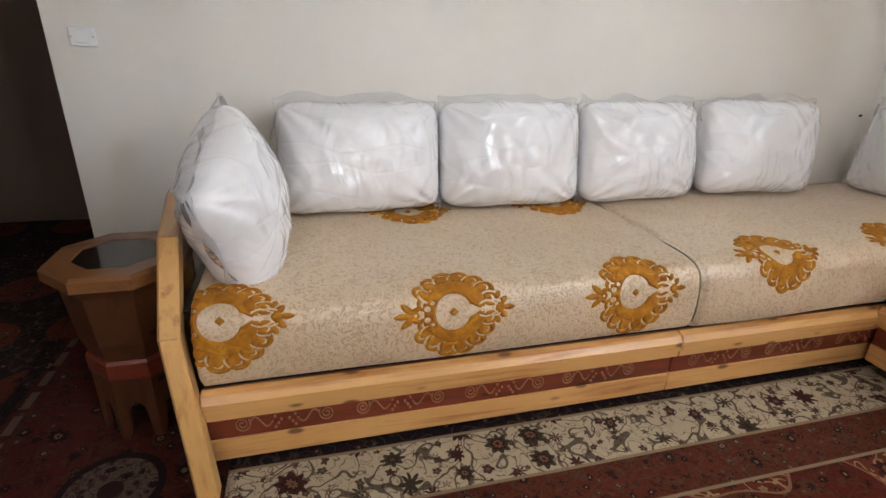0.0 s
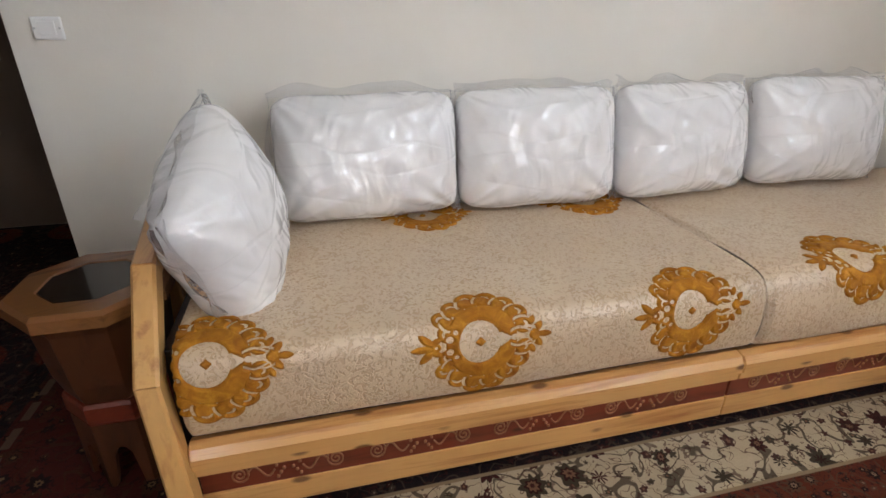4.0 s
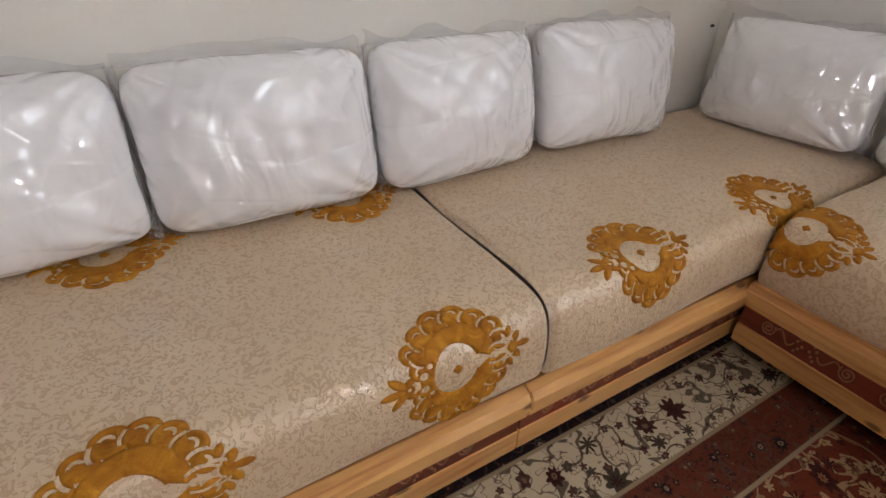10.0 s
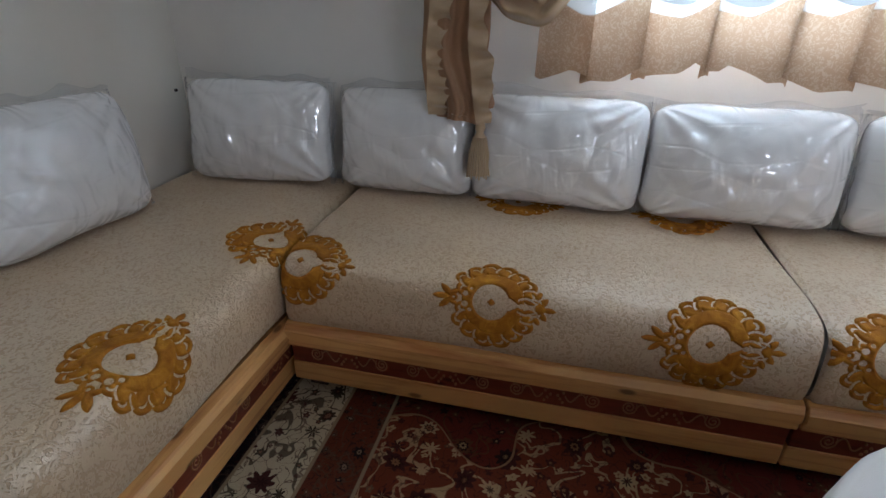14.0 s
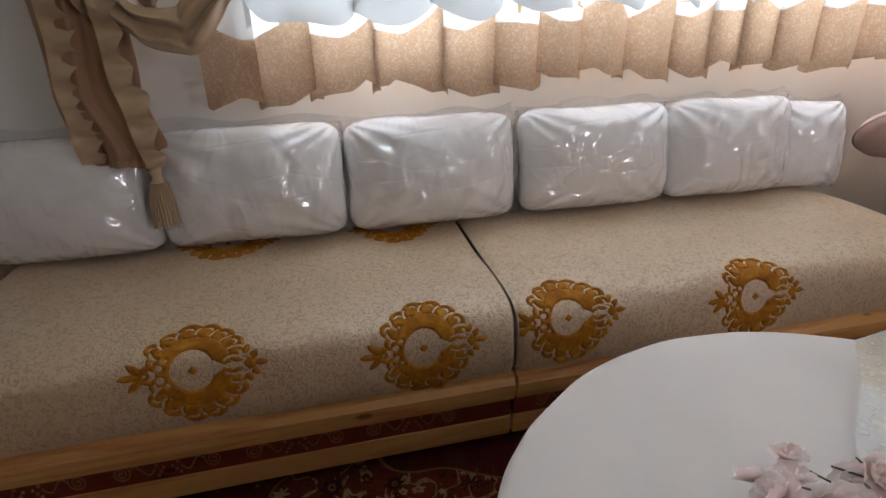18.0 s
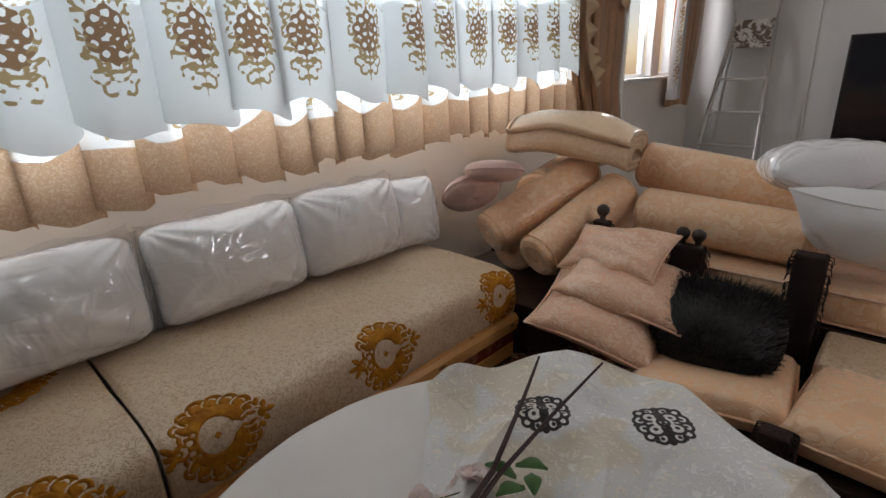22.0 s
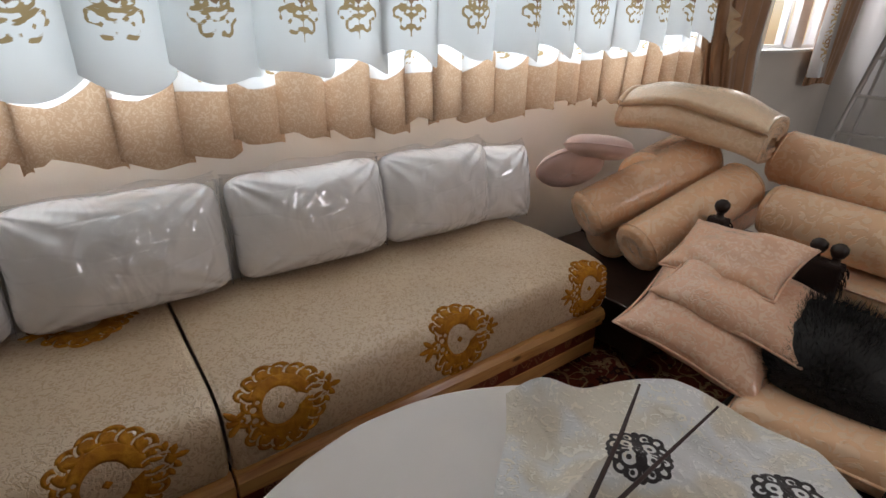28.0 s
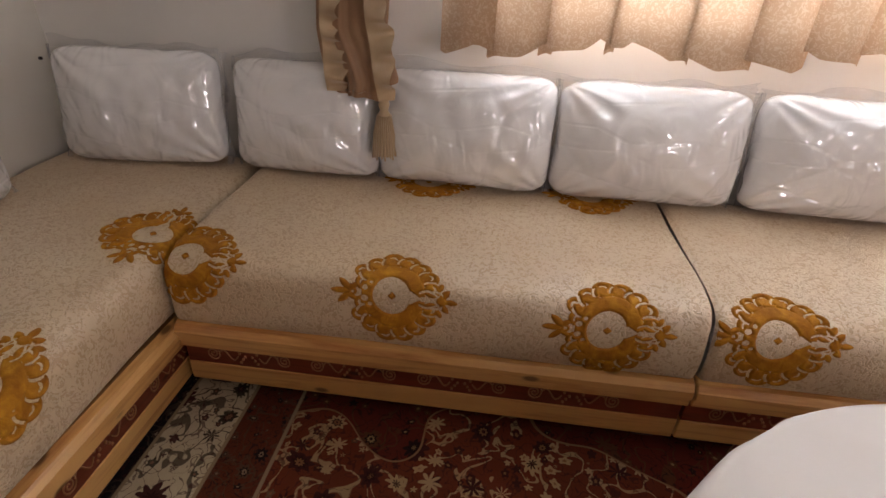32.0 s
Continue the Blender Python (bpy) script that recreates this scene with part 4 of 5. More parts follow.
for k in range(8):
    a0, a1 = 2 * np.pi * k / 8, 2 * np.pi * (k + 1) / 8
    p0, p1 = np.array([np.cos(a0), np.sin(a0)]) * 0.142, np.array([np.cos(a1), np.sin(a1)]) * 0.142
    bm = bmesh.new()
    n = 11
    rows = []
    for t in np.linspace(0, 1, n):
        xy = p0 + (p1 - p0) * t
        arch = 0.0 if abs(t - 0.5) > 0.30 else 0.09 * math.sqrt(max(0, 1 - (abs(t - 0.5) / 0.30) ** 2)) + 0.03
        inn = xy * 0.9
        rows.append([bm.verts.new((*xy, arch)), bm.verts.new((*xy, 0.1895)), bm.verts.new((*inn, 0.1895)), bm.verts.new((*inn, arch))])
    for q, r in zip(rows, rows[1:]):
        for i in range(4):
            bm.faces.new((q[i], r[i], r[(i + 1) % 4], q[(i + 1) % 4]))
    bm.faces.new(rows[0])
    bm.faces.new(rows[-1][::-1])
    bmesh.ops.recalc_face_normals(bm, faces=bm.faces)
    part("leg_panel", bm, THUYA, stand)

# ---- light switch ----
sw = thing("light_switch", "white plastic light switch on the cream wall", "light switch", pose(-3.175, 0, 1.015))
part("plate", box(-0.036, 0.036, -0.010, 0.0, -0.028, 0.028, 0.004), PLASTIC, sw)
part("rocker", box(-0.020, 0.020, -0.0135, -0.0102, -0.017, 0.017, 0.002), PLASTIC, sw)
for x in (-0.029, 0.029):
    part("screw", mesh_of(bmesh.ops.create_uvsphere(q := bmesh.new(), u_segments=8, v_segments=5, radius=0.003, matrix=Matrix.Translation((x, -0.0095, 0)))["verts"] and q, True), ALU, sw)
nail = tube([(-0.012, 0.0, 0.775), (-0.02, -0.012, 0.777)], 0.006, 8)
tagged(put("wall_plug", nail, DARKWOOD), "small dark plug in the wall corner", "wall plug")


# ---- curtains ----
def arcs(p, q, list_, wide):
    f = np.full(np.shape(p), -1.0)
    for cx, cy, r, a0, span in list_:
        d, th = np.hypot(p - cx, q - cy), np.arctan2(q - cy, p - cx)
        turn = np.mod(th - a0 + np.pi, 2 * np.pi) - np.pi
        f = np.maximum(f, np.where(np.abs(turn) < span, wide - np.abs(d - r * (1 + 0.22 * turn / np.pi)), -0.1))
    return f


def crest(p, q):
    """Embroidered brown crown of looped leaves on a stem; p, q in about -1 to 1."""
    a = np.abs(p)
    f = np.full(np.shape(p), -1.0)
    for cx, cy, r in ((0, .66, .19), (.33, .50, .18), (.52, .18, .18), (.48, -.18, .18), (.24, -.46, .18)):
        f = np.maximum(f, 0.072 - np.abs(np.hypot(a - cx, q - cy) - r))
    for cx, cy, rx, ry in ((0, .24, .13, .17), (.20, .12, .10, .12), (0, -.08, .09, .17), (.17, -.18, .10, .10), (0, -.66, .12, .17), (0, -.93, .06, .12), (0, .97, .07, .11)):
        f = np.maximum(f, 0.1 * (1 - np.hypot((a - cx) / rx, (q - cy) / ry)))
    return f


def scrollwork(p, q):
    """Gold scrolls over, beside and under a crest."""
    a = np.abs(p)
    f = arcs(a, q, ((.72, .56, .17, 0.6, 2.4), (.80, .10, .17, 5.6, 2.3), (.62, -.38, .17, 0.4, 2.6), (.34, -.72, .16, 5.2, 2.5), (.36, .96, .14, 1.0, 2.4), (.16, -1.06, .12, 0.2, 2.4), (.14, 1.26, .10, 2.0, 2.5), (.92, .86, .12, 3.0, 2.2), (.90, -.60, .13, 1.2, 2.2), (.30, 1.52, .19, 0.8, 2.4), (.62, 1.22, .17, 5.4, 2.4), (.30, -1.46, .18, 5.4, 2.4), (.58, -1.10, .17, 0.7, 2.4)), 0.058)
    for cx, cy, r in ((.72, .56, .035), (.80, .10, .04), (.62, -.38, .04), (.34, -.72, .04), (0, -1.26, .05), (0, -1.42, .035), (.10, -1.24, .03), (0, 1.08, .05), (0, 1.36, .04), (0, -.98, .06)):
        f = np.maximum(f, r - np.hypot(a - cx, q - cy))
    return np.maximum(f, np.where(((q < -.9) | (q > 1.0)) & (np.abs(q) < 1.9), 0.034 - a, -1))


def ironwork(p, q):
    """Open oval of dark curls round two crossed stems."""
    a, b = np.abs(p), np.abs(q)
    f = arcs(a, b, ((.34, .30, .26, 0.8, 2.5), (.66, .20, .20, 5.6, 2.4), (.26, .72, .18, 1.9, 2.5), (.60, .58, .15, 0.9, 2.4), (.0, .0, .17, 0.0, 3.2)), 0.055)
    for cx, cy, r in ((.34, .30, .08), (.66, .20, .07), (.26, .72, .07), (.0, .88, .12), (.86, .0, .10), (.72, .46, .08), (.44, .80, .07), (.0, .46, .08)):
        f = np.maximum(f, r - np.hypot(a - cx, b - cy))
    return np.maximum(f, np.where(b < .9, 0.045 - np.abs(a - 0.12 * np.sin(b * 5)), -1))


def floret(p, q):
    a = np.abs(p)
    f = arcs(a, q, ((.35, .25, .25, 1.2, 2.2), (.55, -.25, .22, 0.2, 2.2)), 0.07)
    return np.maximum(f, np.where(q > -0.6, 0.07 - a - 0.05 * np.abs(q), -1))


def curtain_mesh(y0, y1, z1, hem, fold, seed, x0, crests=(), florets=(), band=None, panel=None, step_y=0.0048, step_z=0.0048, tilt=0.0, amp0=0.030, z_fine=1.75, lap=0.026):
    """y runs from north (y0) to south (y1); hem(y) is the lower edge's height."""
    nu = int(abs(y1 - y0) / step_y)
    y = np.linspace(y0, y1, nu)
    low = hem(y)
    kf = (z_fine - low.min()) / (z1 - low.min())
    k = np.r_[np.linspace(0, kf, int((z_fine - low.min()) / step_z)), np.linspace(kf, 1, 16)[1:]]
    Y, K = np.meshgrid(y, k, indexing="ij")
    Z = low[:, None] + (z1 - low[:, None]) * K
    ph = (y + 0.03 * np.sin(y * 3.1 + seed) + 0.022 * np.sin(y * 7.7 + 2 * seed)) * 2 * np.pi / fold
    amp = amp0 * (0.7 + 0.45 * np.sin(y * 5.3 + seed))
    w = np.sin(ph) + 0.35 * np.sin(2 * ph + 1.0)
    X = x0 + amp[:, None] * w[:, None] * (1.1 - 0.45 * K) + 0.01 * waves(Y, Z, seed, 5) + tilt * (1 - K)
    Yd = Y + lap * np.cos(ph)[:, None] * (1.0 - 0.3 * K)
    at = {n: np.full(Y.shape, -1.0) for n in ("motif", "gold", "band", "panel")}
    # the way along the pleated cloth, and the middle of each pleat's broad front
    run = np.r_[0, np.cumsum(np.hypot(np.diff(X[:, 0]), np.diff(Yd[:, 0])))]
    if crests == "pleats":
        crests = []
        for k in range(int(np.ceil(ph.min() / (2 * np.pi))) - 1, int(ph.max() / (2 * np.pi)) + 1):
            my = float(np.interp(2 * np.pi * k - np.pi / 2, np.sort(ph), y[np.argsort(ph)]))
            crests.append((my, 1.41 - 0.0355 * (my + 2.16), 0.094))
    G = run[:, None] + 0 * Z
    for my, mz, r in crests:
        mg = float(np.interp(-my, -y, run))
        c = np.abs(run - mg) < r * 1.05
        p, q = (G[c] - mg) / r, (Z[c] - mz) / r
        at["motif"][c] = np.maximum(at["motif"][c], np.where(np.abs(q) < 1.1, crest(p, q), -1))
        at["gold"][c] = np.maximum(at["gold"][c], np.where(np.abs(q) < 2.0, scrollwork(p, q), -1))
    for my, mz, r in florets:
        c = np.abs(y - my) < r * 1.1
        p, q = (Y[c] - my) / r, (Z[c] - mz) / r
        at["gold"][c] = np.maximum(at["gold"][c], np.where(np.abs(q) < 1.1, floret(p, q), -1))
    if band:
        at["band"] = band(Y) - Z
    if panel:
        at["panel"] = np.minimum(panel(Y) - Z, 1.0)
    return sheet(np.stack([X, Yd, Z], -1), attrs=at)


def hem_main(y):
    return 0.905 - 0.016 * (y + 1.5) - 0.046 * np.abs(np.sin((y + 0.03) * np.pi / 0.165)) ** 0.7 + 0.014 * np.sin(y * 9) + 0.012 * np.abs(np.sin(y * 55)) + 0.03


def band_top(y):
    return 1.068 - 0.03 * (y + 1.5) + 0.075 * (1 - np.abs(np.sin((y + 0.08) * np.pi / 0.2))) ** 1.8 + 0.02 * np.abs(np.sin((y + 0.02) * np.pi / 0.1))


def hem_over(y):
    return 1.135 - 0.035 * (y + 1.5) + 0.030 * np.sin(y * 26.7 + 0.8) + 0.012 * np.sin(y * 61)


def panel_top(y):
    return hem_over(y) + 0.37


curt = thing("sheer_curtain", "white sheer curtain with gold lace hem on window", "curtain")
part("lower_layer", curtain_mesh(-1.47, -5.3, 2.5, hem_main, 0.165, 3, -0.06, (), [(-1.58 - 0.2 * k, 1.145 + 0.006 * k, 0.05) for k in range(18)], band_top, amp0=0.042, lap=0.056), SHEER_LOW, curt, "sheer layer with brown gold lace hem")
part("upper_layer", curtain_mesh(-1.50, -5.25, 2.5, hem_over, 0.235, 8, -0.135, "pleats", (), None, panel_top, amp0=0.050, lap=0.066), SHEER, curt, "sheer overlay with embroidered crests")
part("curtain_rod", tube([(-0.10, -0.9, 2.53), (-0.10, -6.1, 2.53)], 0.014, 10), GILT, curt, "thin metal rod")
for y in (-0.95, -3.4, -6.05):
    part("bracket", box(-0.10, 0.038, y - 0.012, y + 0.012, 2.505, 2.517, 0.002), GILT, curt)


def bundle(path, widths, depth, pleats, seed, wall_x=-0.12, n_v=60):
    """Gathered drape: path gives (y, z) down its middle, widths its breadth."""
    pts, wd = np.array(path, float), np.array(widths, float)
    s = np.linspace(0, 1, len(pts))
    k = np.linspace(0, 1, n_v)
    cy, cz, w = np.interp(k, s, pts[:, 0]), np.interp(k, s, pts[:, 1]), np.interp(k, s, wd)
    u = np.linspace(0, 1, 120)
    U, K = np.meshgrid(u, k, indexing="ij")
    ang = U * 2 * np.pi
    ph = pleats * ang + 0.8 * np.sin(3 * K + seed)
    r = 1 + 0.16 * np.sin(ph) + 0.07 * np.sin(2.3 * ph + K * 4)
    X = wall_x + depth * r * np.cos(ang) * (0.6 + 0.5 * w[None] / w.max())
    Y = cy[None] + w[None] / 2 * r * np.sin(ang) + 0.01 * waves(U * 3, K * 2, seed, 6)
    Z = cz[None] + 0.012 * np.sin(ang * 2 + seed) * (K > 0.9)
    return sheet(np.stack([X, Y, Z], -1), wrap_u=True)


def ruffle(pts, width, seed, thick=0.02, curls=9):
    """A frilled strip of cloth along a line in the y-z plane, before the wall."""
    p = np.array(pts, float)
    s = np.linspace(0, 1, len(p))
    k = np.linspace(0, 1, 80)
    c = np.stack([np.interp(k, s, p[:, i]) for i in range(3)], -1)
    t = np.gradient(c, axis=0)
    t /= np.linalg.norm(t, axis=1, keepdims=True)
    side = np.cross(t, (1, 0, 0))
    v = np.linspace(0, 1, 12)
    out = c[:, None] + side[:, None] * (width * v[None, :, None] * (1 + 0.18 * np.sin(curls * 1.7 * k + seed))[:, None, None])
    out[..., 0] -= (thick * np.sin(curls * 2 * np.pi * k)[:, None] * v[None] + 0.006 * np.sin(23 * k)[:, None])
    return sheet(out)


def tassel(parent, x, y, z, h, mat):
    t = part("tassel", lathe([(0.001, z), (0.014, z), (0.018, z - 0.015), (0.012, z - 0.03), (0.02, z - 0.045), (0.03, z - h * 0.6), (0.036, z - h), (0.001, z - h + 0.004)], 16), mat, parent, "hanging gold tassel")
    t.matrix_local = Matrix.Translation((x, y, 0))
    bm = bmesh.new()
    for k in range(26):
        a = 2 * np.pi * k / 26
        bm.from_mesh(tube([(0.020 * math.cos(a), 0.020 * math.sin(a), z - 0.045), (0.033 * math.cos(a), 0.033 * math.sin(a), z - h * 0.6), (0.038 * math.cos(a), 0.038 * math.sin(a), z - h - 0.006 * (k % 3))], 0.003, 4))
    tagged(part("thread", mesh_of(bm, True), SATIN_PALE, t), kind="stuff")


dn = thing("drape", "brown gold satin drape gathered with tassel beside window", "drape")
part("fall", bundle([(-1.17, 2.5), (-1.17, 1.5), (-1.16, 1.15), (-1.15, 0.95), (-1.19, 0.80), (-1.19, 0.755)], [0.20, 0.19, 0.18, 0.17, 0.19, 0.20], 0.055, 7, 2, -0.115), SATIN, dn, "gathered brown satin")
part("frill", ruffle([(-0.185, -1.12, 1.6), (-0.19, -1.10, 1.2), (-0.19, -1.085, 0.95), (-0.185, -1.09, 0.78)], 0.06, 1, 0.035, 9), SATIN_PALE, dn, "pale frilled edge")
part("frill", ruffle([(-0.185, -1.23, 1.5), (-0.20, -1.215, 1.2), (-0.20, -1.22, 0.98), (-0.19, -1.25, 0.76)], 0.06, 4, 0.035, 8), SATIN_PALE, dn, "pale frilled edge")
def swag_mesh(cy, cz, r_in, r_out, x, seed, ridges=4.5):
    a, k = np.meshgrid(np.linspace(0.92 * np.pi, 2.08 * np.pi, 70), np.linspace(0, 1, 34), indexing="ij")
    r = r_in + (r_out - r_in) * k
    sway = 1 + 0.05 * np.sin(3 * a + seed)
    Y = cy + r * 1.05 * np.cos(a) * sway
    Z = cz + r * np.sin(a) * (1 + 0.10 * np.sin(a * 2 + seed)) - 0.02 * k * np.sin(a * 5 + seed)
    X = x - 0.05 * np.sin(np.clip(a - np.pi, 0, np.pi)) * (1 - 0.5 * k) - 0.018 * np.sin(ridges * 2 * np.pi * k + 1.5 * np.sin(a * 1.5 + seed)) - 0.008 * np.sin(a * 19 + 9 * k) * k + 0.012 * waves(a * 0.3, k * 0.3, seed, 20)
    return sheet(np.stack([X, Y + 0.008 * waves(a, k, seed + 2, 7), Z + 0.010 * waves(a, k, seed + 3, 6)], -1))


part("swag_lining", swag_mesh(-1.385, 1.30, 0.03, 0.135, -0.14, 1, 2.5), SATIN, dn, "brown inner swag")
part("swag", swag_mesh(-1.385, 1.285, 0.115, 0.205, -0.165, 4, 2.0), SATIN_PALE, dn, "pale gold outer swag")
part("swag_tail", bundle([(-1.59, 2.45), (-1.59, 1.6), (-1.575, 1.27)], [0.12, 0.11, 0.05], 0.035, 5, 6, -0.14), SATIN_PALE, dn, "hanging swag tail")
part("hook", box(-0.14, 0.038, -1.19, -1.16, 2.5, 2.53, 0.003), GILT, dn)
tassel(dn, -0.165, -1.262, 0.76, 0.17, SATIN_PALE)

ds = thing("drape", "heavy brown gold satin drape between the windows", "drape")
part("fall", bundle([(-5.35, 2.5), (-5.35, 1.6), (-5.38, 1.2), (-5.45, 0.9), (-5.5, 0.62)], [0.62, 0.60, 0.52, 0.50, 0.55], 0.075, 10, 5, -0.13), SATIN, ds, "gathered brown satin")
part("frill", ruffle([(-0.235, -4.98, 2.3), (-0.245, -4.96, 1.7), (-0.25, -5.02, 1.35), (-0.245, -5.16, 1.15)], 0.09, 3, 0.03, 8), SATIN_PALE, ds, "pale frilled edge")
part("frill", ruffle([(-0.23, -5.30, 2.3), (-0.24, -5.35, 1.75), (-0.24, -5.55, 1.62)], 0.10, 6, 0.03, 6), SATIN_PALE, ds, "pale frilled edge")
part("lace_edge", curtain_mesh(-5.70, -5.93, 2.45, lambda y: 0.68 + 0 * y, 0.09, 4, -0.06, [(-5.8, 1.75 - 0.24 * k, 0.08) for k in range(5)]), SHEER, ds, "white lace edge")
part("hook", box(-0.16, 0.038, -5.37, -5.33, 2.5, 2.53, 0.003), GILT, ds)
de = thing("drape", "brown gold drape with lace by the small window", "drape")
part("fall", bundle([(-7.2, 2.5), (-7.2, 1.7), (-7.16, 1.2), (-7.12, 0.92)], [0.55, 0.5, 0.42, 0.40], 0.06, 8, 9, -0.06), SATIN, de, "gathered brown satin")
part("lace_edge", curtain_mesh(-6.82, -7.0, 2.45, lambda y: 0.98 + 0 * y, 0.08, 6, -0.10, [(-6.9, 1.95 - 0.24 * k, 0.08) for k in range(4)]), SHEER, de, "white lace edge")
part("swag_fold", tube([(-0.06, -6.2, 2.3), (-0.08, -6.45, 2.02), (-0.08, -6.65, 1.94), (-0.07, -6.9, 2.1), (-0.06, -7.1, 2.35)], 0.05, 10), SATIN_PALE, de, "short gold swag")
part("hook", box(-0.1, 0.038, -7.22, -7.18, 2.5, 2.53, 0.003), GILT, de)
part("hook", box(-0.1, 0.038, -6.22, -6.18, 2.28, 2.31, 0.003), GILT, de)

# ---- round table ----
CX, CY, RT, ZT = -1.575, -2.43, 0.60, 0.52
tab = thing("round_table", "round wooden table hidden under white linen", "table", pose(CX, CY, 0))
part("tabletop", lathe([(0.001, ZT - 0.034), (RT - 0.012, ZT - 0.034), (RT - 0.006, ZT - 0.02), (RT - 0.008, ZT - 0.006), (0.001, ZT - 0.006)], 48), DARKWOOD, tab)
for k in range(4):
    a = radians(45 + 90 * k)
    part("leg", lathe([(0.02, 0.006), (0.024, 0.1), (0.03, 0.3), (0.026, ZT - 0.0345)], 12), DARKWOOD, tab).matrix_local = Matrix.Translation((0.42 * math.cos(a), 0.42 * math.sin(a), 0))
th = np.linspace(0, 2 * np.pi, 180, endpoint=False)
rows = [(0.002, 0.0)] + [(r, 0.0) for r in np.linspace(0.1, RT - 0.012, 7)] + [(RT - 0.002, -0.004), (RT + 0.004, -0.016), (RT + 0.008, -0.05), (RT + 0.014, -0.11), (RT + 0.02, -0.17), (RT + 0.026, -0.22)]
P = np.zeros((len(rows), 180, 3))
for i, (r, dz) in enumerate(rows):
    ruck = (max(0.0, -dz) / 0.22) ** 0.8
    rr = r + ruck * (0.020 * np.sin(th * 17 + 0.7 * np.sin(th * 3)) + 0.012 * np.sin(th * 29))
    P[i] = np.stack([CX + rr * np.cos(th), CY + rr * np.sin(th), ZT + dz + (0.0012 * waves(rr * np.cos(th), rr * np.sin(th), 4, 9) if i < 8 else 0) + 0 * th], -1)
tagged(put("tablecloth", sheet(P, wrap_v=True, flip=True), TABLE_LINEN), "smooth white linen tablecloth on the round table", "tablecloth")

# embroidered sheer cloth thrown over the far half of the table
n = 300
A, B, C, D = [np.array(q) for q in ((-1.13, -2.66), (-1.66, -2.18), (-2.14, -2.78), (-1.42, -3.12))]
a, b = np.meshgrid(np.linspace(0, 1, n), np.linspace(0, 1, n), indexing="ij")
XY = (A * (1 - a[..., None]) + B * a[..., None]) * (1 - b[..., None]) + (D * (1 - a[..., None]) + C * a[..., None]) * b[..., None]
X, Y = XY[..., 0] + 0.02 * waves(a * 3, b * 3, 5, 3), XY[..., 1] + 0.02 * waves(a * 3, b * 3, 6, 3)
rad = np.hypot(X - CX, Y - CY)
ridge = np.abs(waves(X, Y, 12, 9))
Z = ZT + 0.012 + 0.035 * np.clip(1 - ridge * 1.6, 0, 1) + 0.012 * (1 + waves(X, Y, 14, 20)) / 2 + 0.006 * (1 + waves(X, Y, 15, 45)) / 2
Z += 0.055 * np.exp(-((X + 1.16) ** 2 + (Y + 2.74) ** 2) / 0.006) + 0.045 * np.exp(-((X + 1.35) ** 2 + (Y + 2.95) ** 2) / 0.02) + 0.03 * np.exp(-((X + 1.75) ** 2 + (Y + 2.85) ** 2) / 0.02)
over = np.clip(rad - RT - 0.012, 0, 1)
Z = np.where(over > 0, Z - over * 2.2, Z)
Z = np.where((over > 0) & (Z < 0.32), 0.32 + 0 * Z, Z)
mot = np.full(X.shape, -1.0)
for mx, my, r in ((-1.405, -2.755, 0.072), (-1.62, -2.88, 0.072), (-1.83, -2.72, 0.072)):
    p, q = ((X - mx) * 0.75 + (Y - my) * 0.66) / r, (-(X - mx) * 0.66 + (Y - my) * 0.75) / r
    near = (np.abs(p) < 1.0) & (np.abs(q) < 1.0)
    mot = np.where(near, np.maximum(mot, ironwork(p * 1.12, q * 1.12)), mot)


def table_sheer():
    m = material("embroidered_organza", (0.78, 0.74, 0.68), 0.55)
    p = principled(m)
    v = coords(m)
    lace = step(m, noise_tex(m, v, 38, 2, 0.5, 2.6), 0.54, 0.60)
    patch = step(m, noise_tex(m, v, 5, 2), 0.5, 0.6)
    c = mixc(m, patch, (0.88, 0.86, 0.84), (0.84, 0.74, 0.60))
    c = mixc(m, maths(m, "MULTIPLY", lace, step(m, noise_tex(m, v, 7, 1), 0.5, 0.56)), c, (0.86, 0.80, 0.70))
    dark = step(m, attribute(m, "motif"), -0.012, 0.012)
    wire(m, mixc(m, dark, c, (0.022, 0.014, 0.014)), p.inputs["Base Color"])
    wire(m, maths(m, "MAXIMUM", 0.86, maths(m, "MAXIMUM", dark, lace)), p.inputs["Alpha"])
    bump(m, maths(m, "ADD", lace, noise_tex(m, v, 22, 4, 0.6, 0.8)), 0.5, 0.01)
    return m


tagged(put("folded_curtain", sheet(np.stack([X, Y, Z], -1), attrs={"motif": mot}), table_sheer()), "crumpled embroidered sheer curtain lying on the table", "curtain")

# ---- blossom branch on the table ----
br = thing("blossom_branch", "artificial pink blossom branch lying on the table", "artificial flower")
z0 = ZT + 0.05
part("twig", tube([(-1.50, -2.22, ZT + 0.012), (-1.46, -2.40, z0), (-1.45, -2.52, z0 + 0.03), (-1.38, -2.72, z0 + 0.05), (-1.31, -2.885, z0 + 0.045)], 0.0055, 8, [1.2, 1.1, 1.0, 0.8, 0.5]), TWIG, br, "dark brown twig")
part("twig", tube([(-1.47, -2.38, z0 - 0.01), (-1.46, -2.53, z0 + 0.025), (-1.455, -2.72, z0 + 0.045), (-1.445, -2.95, z0 + 0.05)], 0.0048, 8, [1.1, 1.0, 0.8, 0.5]), TWIG, br, "dark brown twig")
rs = random.Random(5)


